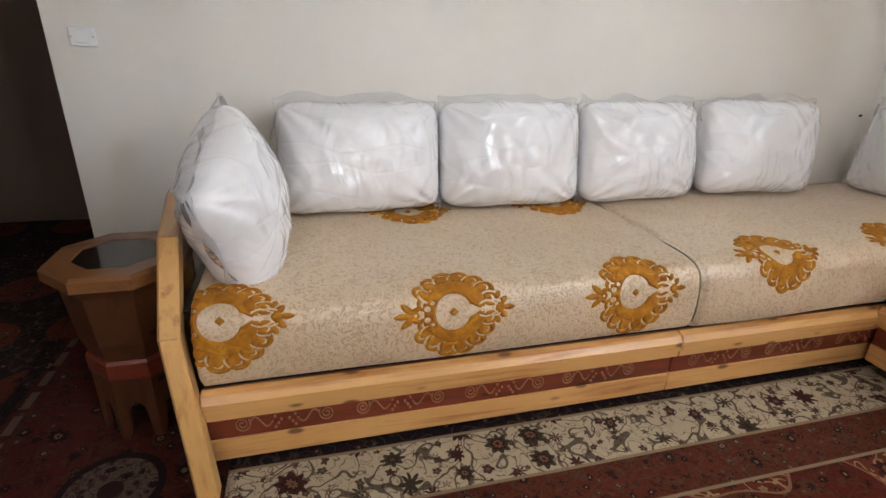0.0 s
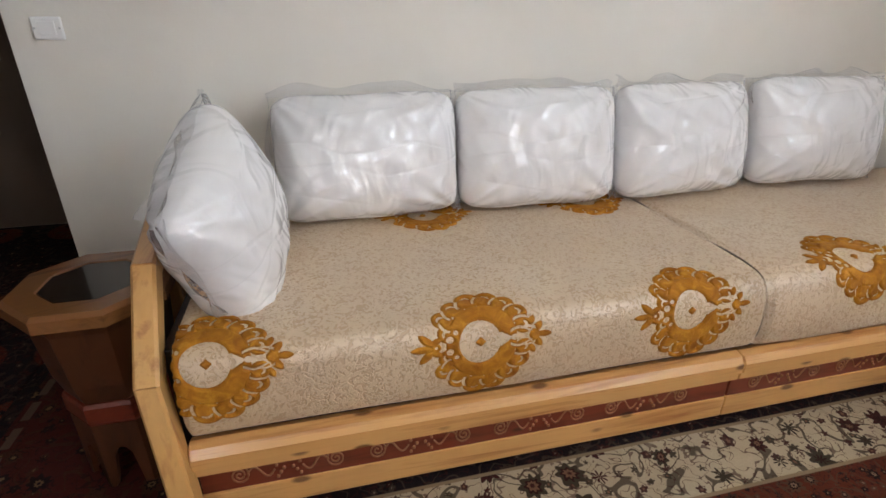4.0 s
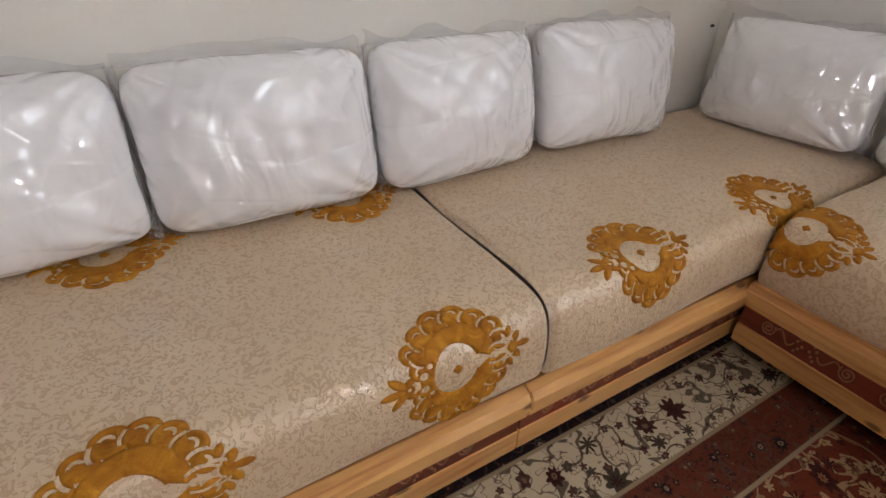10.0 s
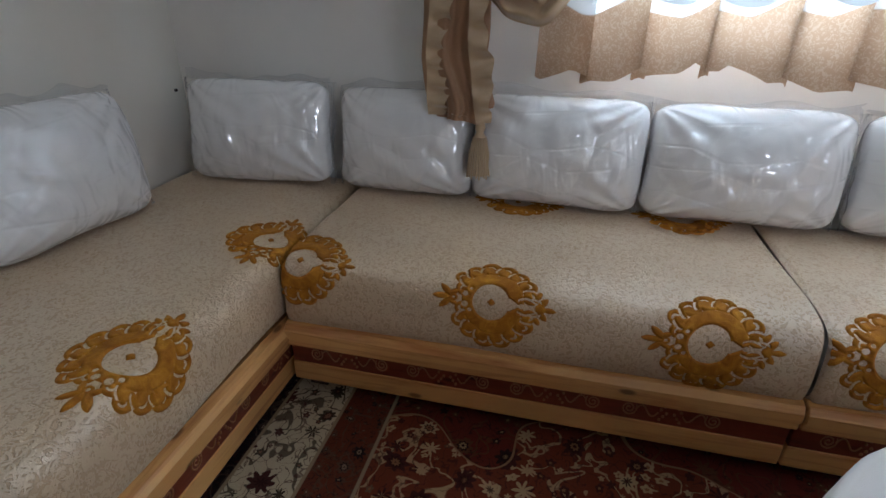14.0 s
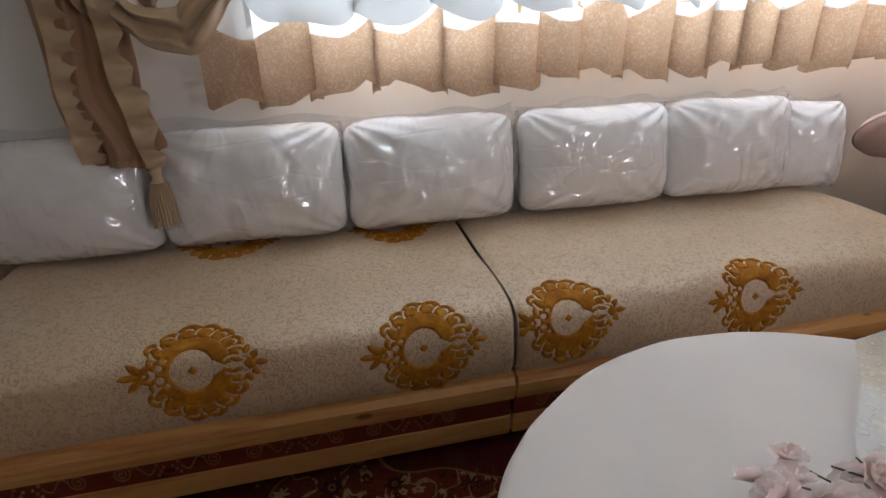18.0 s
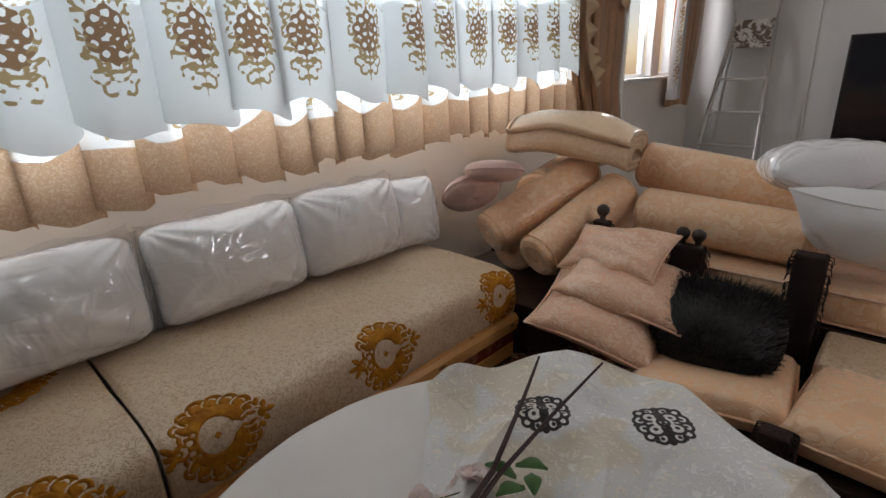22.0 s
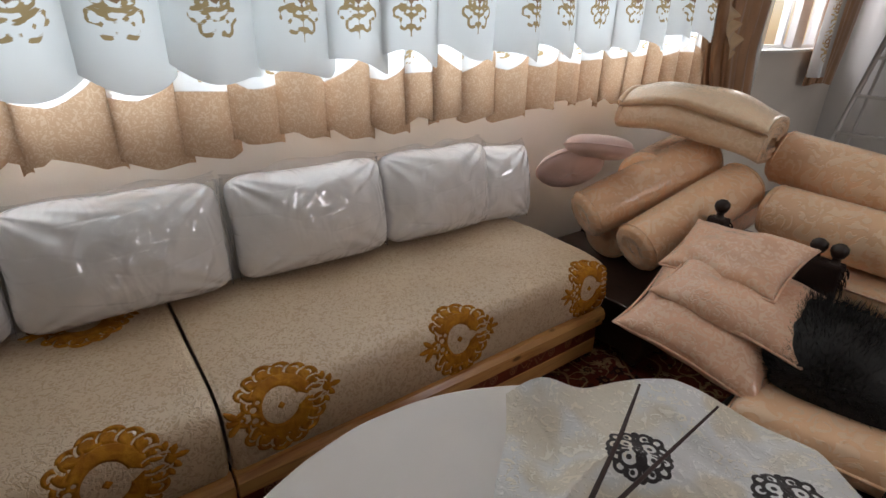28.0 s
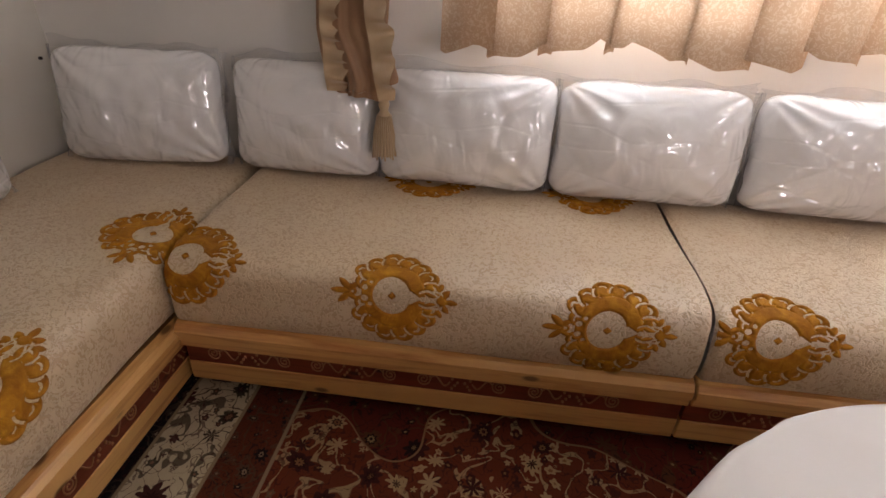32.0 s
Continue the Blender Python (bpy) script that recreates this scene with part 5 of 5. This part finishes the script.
def flower_mesh(seed):
    q = random.Random(seed)
    bm = bmesh.new()
    for ring, (cnt, r, lift) in enumerate(((6, 0.032, 0.25), (6, 0.026, 0.7), (4, 0.018, 1.15))):
        for k in range(cnt):
            yaw = 2 * math.pi * (k + 0.5 * ring) / cnt + q.uniform(-.2, .2)
            n, vs = 5, []
            for i in range(n):
                s = i / (n - 1)
                wd = r * 0.62 * math.sin(math.pi * (0.12 + 0.80 * s)) * q.uniform(0.85, 1.15)
                for side in (-1, 0, 1):
                    el = lift * (0.4 + 0.6 * s)
                    rad = r * s
                    x, y, z = rad * math.cos(el), wd * side, rad * math.sin(el) + (0.005 if side == 0 else 0) * -1 + q.uniform(-.0015, .0015)
                    vs.append(bm.verts.new((x * math.cos(yaw) - y * math.sin(yaw), x * math.sin(yaw) + y * math.cos(yaw), z)))
            for i in range(n - 1):
                for j in range(2):
                    bm.faces.new((vs[i * 3 + j], vs[i * 3 + j + 1], vs[i * 3 + j + 4], vs[i * 3 + j + 3]))
    return mesh_of(bm, True)


FM = [flower_mesh(k) for k in range(5)]
for me in FM:
    me.materials.append(BLOSSOM)
for k in range(40):
    c = rs.choice(((-1.36, -2.38), (-1.39, -2.30), (-1.44, -2.48), (-1.44, -2.40), (-1.46, -2.31), (-1.42, -2.26)))
    o = new("blossom", FM[k % 5])
    o.parent = br
    o.matrix_local = pose(c[0] + rs.gauss(0, 0.035), c[1] + rs.gauss(0, 0.04), ZT + 0.012 + rs.uniform(0, 0.055), rs.uniform(-50, 50), rs.uniform(-50, 50), rs.uniform(0, 360)) @ Matrix.Scale(rs.uniform(0.8, 1.15), 4)
for k in range(7):
    c = (-1.47 + rs.uniform(-.03, .03), -2.42 + rs.uniform(-.08, .06))
    part("stalk", tube([(c[0], c[1], ZT + 0.03), (c[0] + 0.05, c[1] + rs.uniform(-.03, .05), ZT + 0.05), (c[0] + 0.10, c[1] + rs.uniform(-.02, .09), ZT + 0.04)], 0.0016, 5), STALK, br)
for k, (x, y, r) in enumerate(((-1.475, -2.56, 20), (-1.50, -2.55, 70), (-1.49, -2.585, 130), (-1.455, -2.585, 200))):
    s, u = np.meshgrid(np.linspace(0, 1, 10), np.linspace(-1, 1, 5), indexing="ij")
    P = np.stack([0.062 * s, 0.016 * u * np.sin(np.pi * (0.08 + 0.9 * s)), 0.018 * np.sin(2.6 * s) - 0.006 * np.abs(u) + 0.002], -1)
    part("leaf", sheet(P), LEAF, br, "green leaf").matrix_local = pose(x, y, ZT + 0.055, 0, 0, r)


# ---- the pile of cushions and bolsters beyond the sofa ----
def bolster_mesh(length, r, seed):
    prof = [(0.004, -0.012), (r * 0.25, -0.002), (r * 0.6, -0.012), (r * 0.88, -0.004), (r * 0.985, 0.022), (r, 0.06), (r * 1.012, length * 0.3), (r * 1.015, length * 0.6), (r, length - 0.06), (r * 0.985, length - 0.022), (r * 0.88, length + 0.004), (r * 0.6, length + 0.012), (r * 0.25, length + 0.002), (0.004, length + 0.012)]
    pr = np.array(prof)
    n, m = 44, 60
    s = np.linspace(0, 1, len(pr))
    k = np.linspace(0, 1, m)
    rr, zz = np.interp(k, s, pr[:, 0]), np.interp(k, s, pr[:, 1])
    th = np.linspace(0, 2 * np.pi, n, endpoint=False)
    T, Zk = np.meshgrid(th, zz)
    Rk = rr[:, None] * (1 + 0.012 * waves(T * 0.35, Zk, seed, 9) + 0.006 * np.sin(T * 11 + seed))
    return sheet(np.stack([Rk * np.cos(T), Rk * np.sin(T) * 0.97, Zk], -1), wrap_v=True, caps=True, flip=True)


def bolster(label, a, b, r, seed, mat=None):
    a, b = Vector(a), Vector(b)
    q = (b - a).to_track_quat("Z", "Y").to_matrix().to_4x4()
    o = thing("bolster", label, "bolster", Matrix.Translation(a) @ q, "bolsters in the pile")
    part("cover", bolster_mesh((b - a).length, r, seed), mat or BROCADE, o)
    ring = np.linspace(0, 2 * np.pi, 40)
    for z in (0.02, (b - a).length - 0.02):
        part("piping", tube(np.stack([r * 0.985 * np.cos(ring), r * 0.955 * np.sin(ring), z + 0 * ring], -1), 0.004, 6), mat or BROCADE, o)
    return o


def loose_cushion(label, m, w, h, t, seed, mat, name="cushion", cat="cushion"):
    o = thing(name, label, cat, m, "loose cushions in the pile")
    part("cover", pillow_mesh(w, h, t, seed, n=38, crumple=0.008), mat, o)
    e = np.linspace(-1, 1, 24)
    per = [(x, -1) for x in e] + [(1, y) for y in e] + [(x, 1) for x in e[::-1]] + [(-1, y) for y in e[::-1]]
    pts = [(w / 2 * x * (1 - 0.07 * (1 - y * y) * abs(x) ** 3), h / 2 * y * (1 - 0.07 * (1 - x * x) * abs(y) ** 3), 0.008 * float(waves(np.array(w / 2 * x), np.array(h / 2 * y), seed + 5, 8))) for x, y in per]
    part("piping", tube(pts, 0.005, 6), mat, o)
    return o


bench = thing("bench", "dark wooden bench frame under the cushion pile", "bench")
part("platform", box(-2.75, -0.10, -4.95, -4.22, 0.06, 0.30, 0.006), DARKWOOD, bench, "dark wooden platform")
part("platform", box(-0.86, -0.10, -4.22, -3.70, 0.06, 0.27, 0.006), DARKWOOD, bench, "dark wooden platform")
for x, y in ((-2.7, -4.28), (-2.7, -4.9), (-0.16, -4.9), (-0.16, -3.76), (-0.80, -3.76)):
    part("foot", box(x - 0.03, x + 0.03, y - 0.03, y + 0.03, 0.005, 0.06, 0.002), DARKWOOD, bench)
part("front_board", box(-2.75, -0.864, -4.218, -4.20, 0.03, 0.30, 0.003), DARKWOOD, bench)

mat3 = thing("mattress", "cream brocade mattress on the dark bench", "mattress")
bm = box(-2.7, -0.90, -4.92, -4.215, 0.30, 0.46, 0.045, segs=5)
part("cover", mesh_of(bm, True), BROCADE, mat3)
for zz in (0.318, 0.442):
    part("piping", tube([(-2.68, -4.905, zz), (-2.68, -4.232, zz), (-2.66, -4.218, zz), (-0.94, -4.218, zz), (-0.918, -4.235, zz), (-0.918, -4.905, zz)], 0.005, 6), BROCADE_PINK, mat3)
vp = thing("velvet_cover", "dark fold of gold medallion velvet on the bench front", "cover")
vc = part("cloth", mattress_mesh(0.72, 77, 0.30, 0.29, 0.06), VELVET, vp)
vc.matrix_local = pose(-2.48, -3.925, 0.0)
for mu in (0.18, 0.52):
    part("medallion", medallion_mesh(mu, 0.17, 0.72, 77, 0.30, 0.29, 0.06), GOLDPILE, vc, "raised gold velvet medallion")


def fringe_post(label, x, y, z0, z1, w, balls, seed):
    o = thing("fringed_post", label, "post", None, "fringed posts on the bench")
    part("core", box(x - w / 2, x + w / 2, y - 0.035, y + 0.035, z0, z1, 0.01), FRINGE, o, "dark brown padded post")
    q = random.Random(seed)
    bm = bmesh.new()
    for k in range(150):
        zz = z0 + 0.02 + (z1 - z0 - 0.02) * q.random()
        sx = q.choice((-1, 1))
        xx = x + sx * w / 2
        yy = y + q.uniform(-0.03, 0.037)
        bm.from_mesh(tube([(xx - sx * 0.004, yy, zz), (xx + sx * 0.012, yy, zz - 0.006), (xx + sx * 0.016, yy, zz - 0.03)], 0.0022, 4))
    tagged(part("fringe", mesh_of(bm, True), FRINGE, o, "short dark brown fringe"), kind="stuff")
    for bx in balls:
        part("neck", lathe([(0.02, z1 - 0.002), (0.014, z1 + 0.008), (0.014, z1 + 0.02), (0.02, z1 + 0.026)], 12), DARKWOOD, o).matrix_local = Matrix.Translation((bx, y, 0))
        part("finial", lathe([(0.004, z1 + 0.02), (0.02, z1 + 0.026), (0.029, z1 + 0.045), (0.027, z1 + 0.062), (0.014, z1 + 0.074), (0.002, z1 + 0.077)], 16), DARKWOOD, o, "turned dark ball finial").matrix_local = Matrix.Translation((bx, y, 0))
    return o


fringe_post("dark brown fringed post with one ball finial", -0.872, -4.08, 0.275, 0.615, 0.07, (-0.872,), 1)
fringe_post("dark brown fringed post with two ball finials", -1.235, -4.165, 0.006, 0.545, 0.13, (-1.205, -1.27), 2)
fringe_post("wide dark brown fringed post without finials", -1.67, -4.16, 0.006, 0.60, 0.105, (), 3)

bolster("cream brocade bolster leaning up the pile", (-0.37, -3.87, 0.51), (-0.58, -4.46, 0.765), 0.116, 1)
bolster("cream brocade bolster beside its twin in the pile", (-0.65, -3.87, 0.445), (-0.785, -4.44, 0.675), 0.116, 2)
bolster("long cream brocade bolster on the mattress", (-0.92, -4.42, 0.60), (-1.64, -4.40, 0.575), 0.118, 3)
bolster("pale cream bolster on top of the pile", (-0.82, -4.64, 0.79), (-1.58, -4.63, 0.70), 0.122, 4)
bolster("cream bolster at the bottom of the pile", (-0.35, -4.62, 0.43), (-0.40, -4.02, 0.39), 0.125, 5)
bolster("cream bolster lying under the folded quilt", (-0.62, -4.80, 0.45), (-0.66, -4.25, 0.43), 0.13, 6)
bolster("cream bolster supporting the folded quilt", (-0.33, -4.70, 0.68), (-0.45, -4.16, 0.66), 0.125, 8)
bolster("cream bolster at the back of the pile", (-0.92, -4.84, 0.58), (-1.62, -4.83, 0.575), 0.115, 9)

# folded quilt: one thick cloth rolled flat, its end showing the layers
th_ = 0.034
ta = np.linspace(0.0, 2 * np.pi * 2.4, 150)
ra = 0.30 + 0.70 * ta / ta[-1]
cl = np.stack([0.205 * ra * np.sign(np.cos(ta)) * np.abs(np.cos(ta)) ** 0.75, 0.098 * ra * np.sign(np.sin(ta)) * np.abs(np.sin(ta)) ** 0.85], -1)
for _ in range(4):
    cl[1:-1] = (cl[:-2] + cl[1:-1] * 2 + cl[2:]) / 4
tg = np.gradient(cl, axis=0)
tg /= np.linalg.norm(tg, axis=1, keepdims=True)
nm = np.stack([-tg[:, 1], tg[:, 0]], -1)
outl = np.concatenate([cl + nm * th_ / 2, (cl - nm * th_ / 2)[::-1]])
L = np.linspace(0, 0.62, 44)
P = np.zeros((44, len(outl), 3))
for i, l in enumerate(L):
    swell = 1 + 0.10 * math.sin(math.pi * l / 0.62) - 0.10 * (l / 0.62 - 1) ** 8
    P[i, :, 0] = l + 0.02 * np.sin(outl[:, 0] * 9)
    P[i, :, 1] = outl[:, 0] * swell * (1 + 0.03 * math.sin(9 * l))
    P[i, :, 2] = outl[:, 1] * swell + 0.045 * math.sin(math.pi * l / 0.62) - 0.8 * outl[:, 0] ** 2 + 0.006 * np.sin(17 * l + outl[:, 0] * 14)
quilt = thing("quilt", "folded cream quilted cover on top of the pile", "quilt", pose(-0.25, -4.30, 0.955, 0, 7, 196))
part("folds", sheet(P, wrap_v=True, caps=True), QUILT, quilt)
for l in (0.004, 0.616):
    part("binding", tube([(l + 0.02 * math.sin(y * 9), y, z + 0.045 * math.sin(math.pi * l / 0.62) - 0.8 * y * y) for y, z in cl], 0.013, 6), QUILT, quilt, "rolled hem")


def round_cushion(label, m, r, t, seed):
    o = thing("round_cushion", label, "cushion", m, "round pink cushions")
    u, th = np.meshgrid(np.linspace(0.001, 1, 16), np.linspace(0, 2 * np.pi, 60, endpoint=False), indexing="ij")
    hgt = t / 2 * np.sqrt(np.clip(1 - u ** 3.2, 0, 1)) * (1 - 0.35 * np.exp(-(u / 0.16) ** 2)) * (1 + 0.05 * np.cos(th * 12) * u)
    top = np.stack([r * u * np.cos(th), r * u * np.sin(th), hgt], -1)
    low = np.stack([r * u * np.cos(th), r * u * np.sin(th), -hgt], -1)[::-1]
    part("cover", sheet(np.concatenate([top, low[1:]]), wrap_v=True, caps=True, flip=True), PINK, o)
    part("button", lathe([(0.001, t * 0.30), (0.012, t * 0.31), (0.012, t * 0.335), (0.001, t * 0.36)], 12), PINK, o)
    a = np.linspace(0, 2 * np.pi, 48)
    part("piping", tube(np.stack([r * 1.0 * np.cos(a), r * np.sin(a), 0 * a], -1), 0.005, 6), PINK, o)


round_cushion("pink satin round cushion on its twin", pose(-0.36, -3.92, 0.82, 14, 10, 0), 0.15, 0.10, 1)
round_cushion("pink satin round cushion standing on edge", pose(-0.23, -3.90, 0.70, 20, 42, 0), 0.155, 0.10, 2)

loose_cushion("pinkish gold brocade cushion at the bottom", pose(-1.07, -3.73, 0.345, -16, -12, 12), 0.50, 0.44, 0.17, 201, BROCADE_PINK)
loose_cushion("pinkish gold brocade cushion in the middle", pose(-1.13, -3.82, 0.455, -14, -8, 8), 0.50, 0.38, 0.13, 202, BROCADE_PINK)
loose_cushion("cream gold brocade cushion on top", pose(-1.03, -3.90, 0.545, -30, 5, -5), 0.44, 0.27, 0.12, 203, BROCADE_PINK)

fur = thing("fur_cushion", "black long-haired fur cushion leaning on the post", "cushion", pose(-1.46, -3.84, 0.36, -30, -6, 10))
part("body", pillow_mesh(0.42, 0.36, 0.21, 301, soft=-0.06, round_=0.30), FUR, fur)
q = random.Random(9)
bm = bmesh.new()
verts, faces = [], []
for k in range(9000):
    u, v = q.uniform(-1, 1), q.uniform(-1, 1)
    s = q.choice((1, 1, 1, -1))
    z = s * 0.085 * (max(0, (1 - abs(u) ** 2.6) * (1 - abs(v) ** 2.6))) ** 0.45
    nrm = Vector((u * abs(u) * 0.8, v * abs(v) * 0.8, s * 0.7)).normalized()
    cut = 1 - 0.28 * (abs(u) * abs(v)) ** 5
    base = Vector((0.21 * u * cut, 0.18 * v * cut, z))
    tip = base + nrm * q.uniform(0.022, 0.046) + Vector((q.uniform(-.012, .012), q.uniform(-.02, .004), q.uniform(-.008, .008)))
    side = nrm.cross(Vector((q.uniform(-1, 1), q.uniform(-1, 1), q.uniform(-1, 1)))).normalized() * 0.0016
    i = len(verts)
    verts += [tuple(base + side), tuple(base - side), tuple(tip)]
    faces.append((i, i + 1, i + 2))
hm = bpy.data.meshes.new("mesh")
hm.from_pydata(verts, [], faces)
bm.free()
tagged(part("hair", hm, FUR, fur, "black strands"), kind="stuff")


def box_cushion(label, m, w, d, t, seed):
    o = thing("box_cushion", label, "cushion", m, "flat seat cushions in front of the bench")
    n = 26
    u, v = np.meshgrid(np.linspace(-1, 1, n), np.linspace(-1, 1, n), indexing="ij")
    f = (np.clip((1 - np.abs(u) ** 7) * (1 - np.abs(v) ** 7), 0, 1)) ** 0.4
    X, Y = w / 2 * u, d / 2 * v
    top = np.stack([X, Y, t / 2 * f + 0.010 * waves(X, Y, seed, 10) * f], -1)
    low = np.stack([X, Y, -t / 2 * f], -1)
    bmx = bmesh.new()
    bmx.from_mesh(sheet(top))
    bmx.from_mesh(sheet(low, flip=True))
    bmesh.ops.remove_doubles(bmx, verts=bmx.verts, dist=0.0015)
    part("cover", mesh_of(bmx, True), BROCADE, o)
    e = np.linspace(-1, 1, 14)
    per = [(x, -1) for x in e] + [(1, y) for y in e] + [(x, 1) for x in e[::-1]] + [(-1, y) for y in e[::-1]]
    part("piping", tube([(w / 2 * x, d / 2 * y, 0) for x, y in per], 0.006, 6), BROCADE, o)


stool = thing("low_stool", "dark low wooden seat base before the bench", "seat base")
part("top", box(-2.35, -1.22, -4.05, -3.50, 0.10, 0.135, 0.006), DARKWOOD, stool)
for x in (-2.3, -1.27):
    for y in (-4.0, -3.55):
        part("leg", box(x - 0.03, x + 0.03, y - 0.03, y + 0.03, 0.005, 0.10, 0.002), DARKWOOD, stool)
box_cushion("cream brocade seat cushion under the fur cushion", pose(-1.50, -3.74, 0.205, 0, 3, 8), 0.50, 0.44, 0.13, 1)
box_cushion("cream brocade seat cushion with dark corner fringes", pose(-2.02, -3.74, 0.215, 0, 0, -4), 0.54, 0.46, 0.15, 2)
for x, y in ((-1.745, -3.50), (-2.28, -3.52)):
    fringe_post("short dark brown fringed corner", x, y, 0.138, 0.245, 0.085, (), 4)

bagged_cushion("white bagged cushion lying on top of the bolsters", pose(-1.61, -4.55, 0.86, 10, 4, 24), 0.47, 0.36, 0.22, 131, "bagged cushions on the pile", False)
loose_cushion("plain pale cushion leaning on the bolsters", pose(-1.83, -4.30, 0.69, 38, -6, -8), 0.54, 0.36, 0.23, 132, FILLING)
bagged_cushion("white bagged cushion lying under another", pose(-2.15, -4.68, 0.63, 4, 2, 4), 0.62, 0.42, 0.25, 133, "bagged cushions on the pile", False)

# ---- far end of the room ----
lad = thing("stepladder", "aluminium stepladder with paint splashes against the wall", "ladder")
YL = -7.45


for sx in (-1, 1):
    top, low = (-0.52 + sx * 0.165, YL - 0.12, 1.60), (-0.46 + sx * 0.29, YL + 0.22, 0.005)
    pts = np.array([low, top])
    part("stile", tube(pts + 0.0, 0.021, 6), ALU, lad, "aluminium side rail")
part("handrail", tube([(-0.685, YL - 0.12, 1.60), (-0.71, YL - 0.16, 1.95), (-0.72, YL - 0.16, 2.2)], 0.011, 6), ALU, lad, "thin guard rail")
part("handrail", tube([(-0.355, YL - 0.12, 1.60), (-0.29, YL - 0.17, 1.95), (-0.26, YL - 0.17, 2.2)], 0.011, 6), ALU, lad, "thin guard rail")
part("back_leg", tube([(-0.66, YL - 0.15, 1.58), (-0.72, YL - 0.24, 0.005)], 0.012, 6), ALU, lad)
part("back_leg", tube([(-0.36, YL - 0.15, 1.58), (-0.22, YL - 0.24, 0.005)], 0.012, 6), ALU, lad)
part("platform", box(-0.68, -0.36, YL - 0.12, YL - 0.09, 1.40, 1.64, 0.004), PAINTED, lad, "paint-splashed folded platform")
for z in (1.13, 0.83, 0.53, 0.24):
    f = (1.60 - z) / 1.60
    yy = YL - 0.12 + 0.34 * f
    part("tread", box(-0.52 + 0.06 * f - 0.165 - 0.125 * f, -0.52 + 0.06 * f + 0.165 + 0.125 * f, yy - 0.035, yy + 0.035, z - 0.012, z + 0.012, 0.003), ALU, lad, "worn aluminium tread")

tv = thing("television", "large black flat television with glossy screen", "television")
part("casing", box(-2.82, -1.24, YS + 0.05, YS + 0.12, 0.40, 1.46, 0.012), BEZEL, tv)
part("screen", box(-2.79, -1.27, YS + 0.1205, YS + 0.123, 0.44, 1.43, 0.0), SCREEN, tv, "dark glossy screen")
part("bracket", box(-2.1, -1.7, YS + 0.001, YS + 0.05, 0.95, 1.25, 0.004), DARK_FRAME, tv)
part("marking", box(-2.08, -1.99, YS + 0.1205, YS + 0.1225, 0.415, 0.425, 0), PLASTIC, tv, "small pale marking")
pic = thing("picture", "framed picture in dark gilt frame above television", "picture", pose(0, YS + 0.001, 0))
part("print", box(-2.35, -1.27, 0.012, 0.018, 1.99, 2.43, 0), PRINT, pic, "faded green print")
for a in ((-2.42, -1.20, 1.92, 1.985), (-2.42, -1.20, 2.435, 2.5), (-2.42, -2.355, 1.985, 2.435), (-1.265, -1.20, 1.985, 2.435)):
    part("frame", box(a[0], a[1], 0.0, 0.035, a[2], a[3], 0.006), GILT, pic)
cable = tube([(-1.0, YS + 0.012, 2.2), (-0.985, YS + 0.012, 1.6), (-0.99, YS + 0.012, 0.9), (-1.0, YS + 0.012, 0.02)], 0.006, 6)
tagged(put("cable", cable, PLASTIC), "thin grey cable down the wall", "cable")

# ---- outside ----
structure("ground", box(0.31, 12, -16, 6, -0.6, -0.5, 0), OUTSIDE, "pale sunlit ground outside", "ground")
structure("backdrop", box(4.6, 4.8, -13.5, -6.0, -0.5, 1.15, 0), OUTSIDE, "sunlit white garden wall outside", "garden wall")
tree = thing("tree", "leafy green tree outside the small window", "tree")
part("trunk", tube([(3.6, -9.8, -0.5), (3.65, -9.85, 0.6), (3.6, -9.8, 1.5), (3.7, -9.7, 2.6)], 0.09, 10, [1.2, 1.0, 0.8, 0.5]), BARK, tree)
for k in range(7):
    a = k * 0.9
    part("limb", tube([(3.62, -9.8, 1.0 + 0.2 * k), (3.62 + 0.4 * math.cos(a), -9.8 + 0.5 * math.sin(a), 1.4 + 0.2 * k), (3.62 + 0.8 * math.cos(a), -9.8 + 1.0 * math.sin(a), 1.7 + 0.2 * k)], 0.03, 6, [1, 0.7, 0.4]), BARK, tree)
rn = np.random.RandomState(4)
cen = np.stack([3.6 + rn.normal(0, 0.55, 260), -9.8 + rn.normal(0, 0.95, 260), 2.0 + rn.normal(0, 0.65, 260)], -1)
N = 5200
base = cen[rn.randint(0, 260, N)] + rn.normal(0, 0.10, (N, 3))
d1, d2 = rn.normal(size=(N, 3)), rn.normal(size=(N, 3))
d1 /= np.linalg.norm(d1, axis=1, keepdims=True)
d2 -= d1 * (d1 * d2).sum(1, keepdims=True)
d2 /= np.linalg.norm(d2, axis=1, keepdims=True)
sz = rn.uniform(0.04, 0.075, (N, 1))
vv = np.stack([base - d1 * sz, base + d2 * sz * 0.45, base + d1 * sz, base - d2 * sz * 0.45], 1).reshape(-1, 3)
tm = bpy.data.meshes.new("mesh")
tm.from_pydata(vv.tolist(), [], np.arange(4 * N).reshape(-1, 4).tolist())
tagged(part("crown", tm, TREE_LEAF, tree, "crown of small green leaves"), kind="stuff")
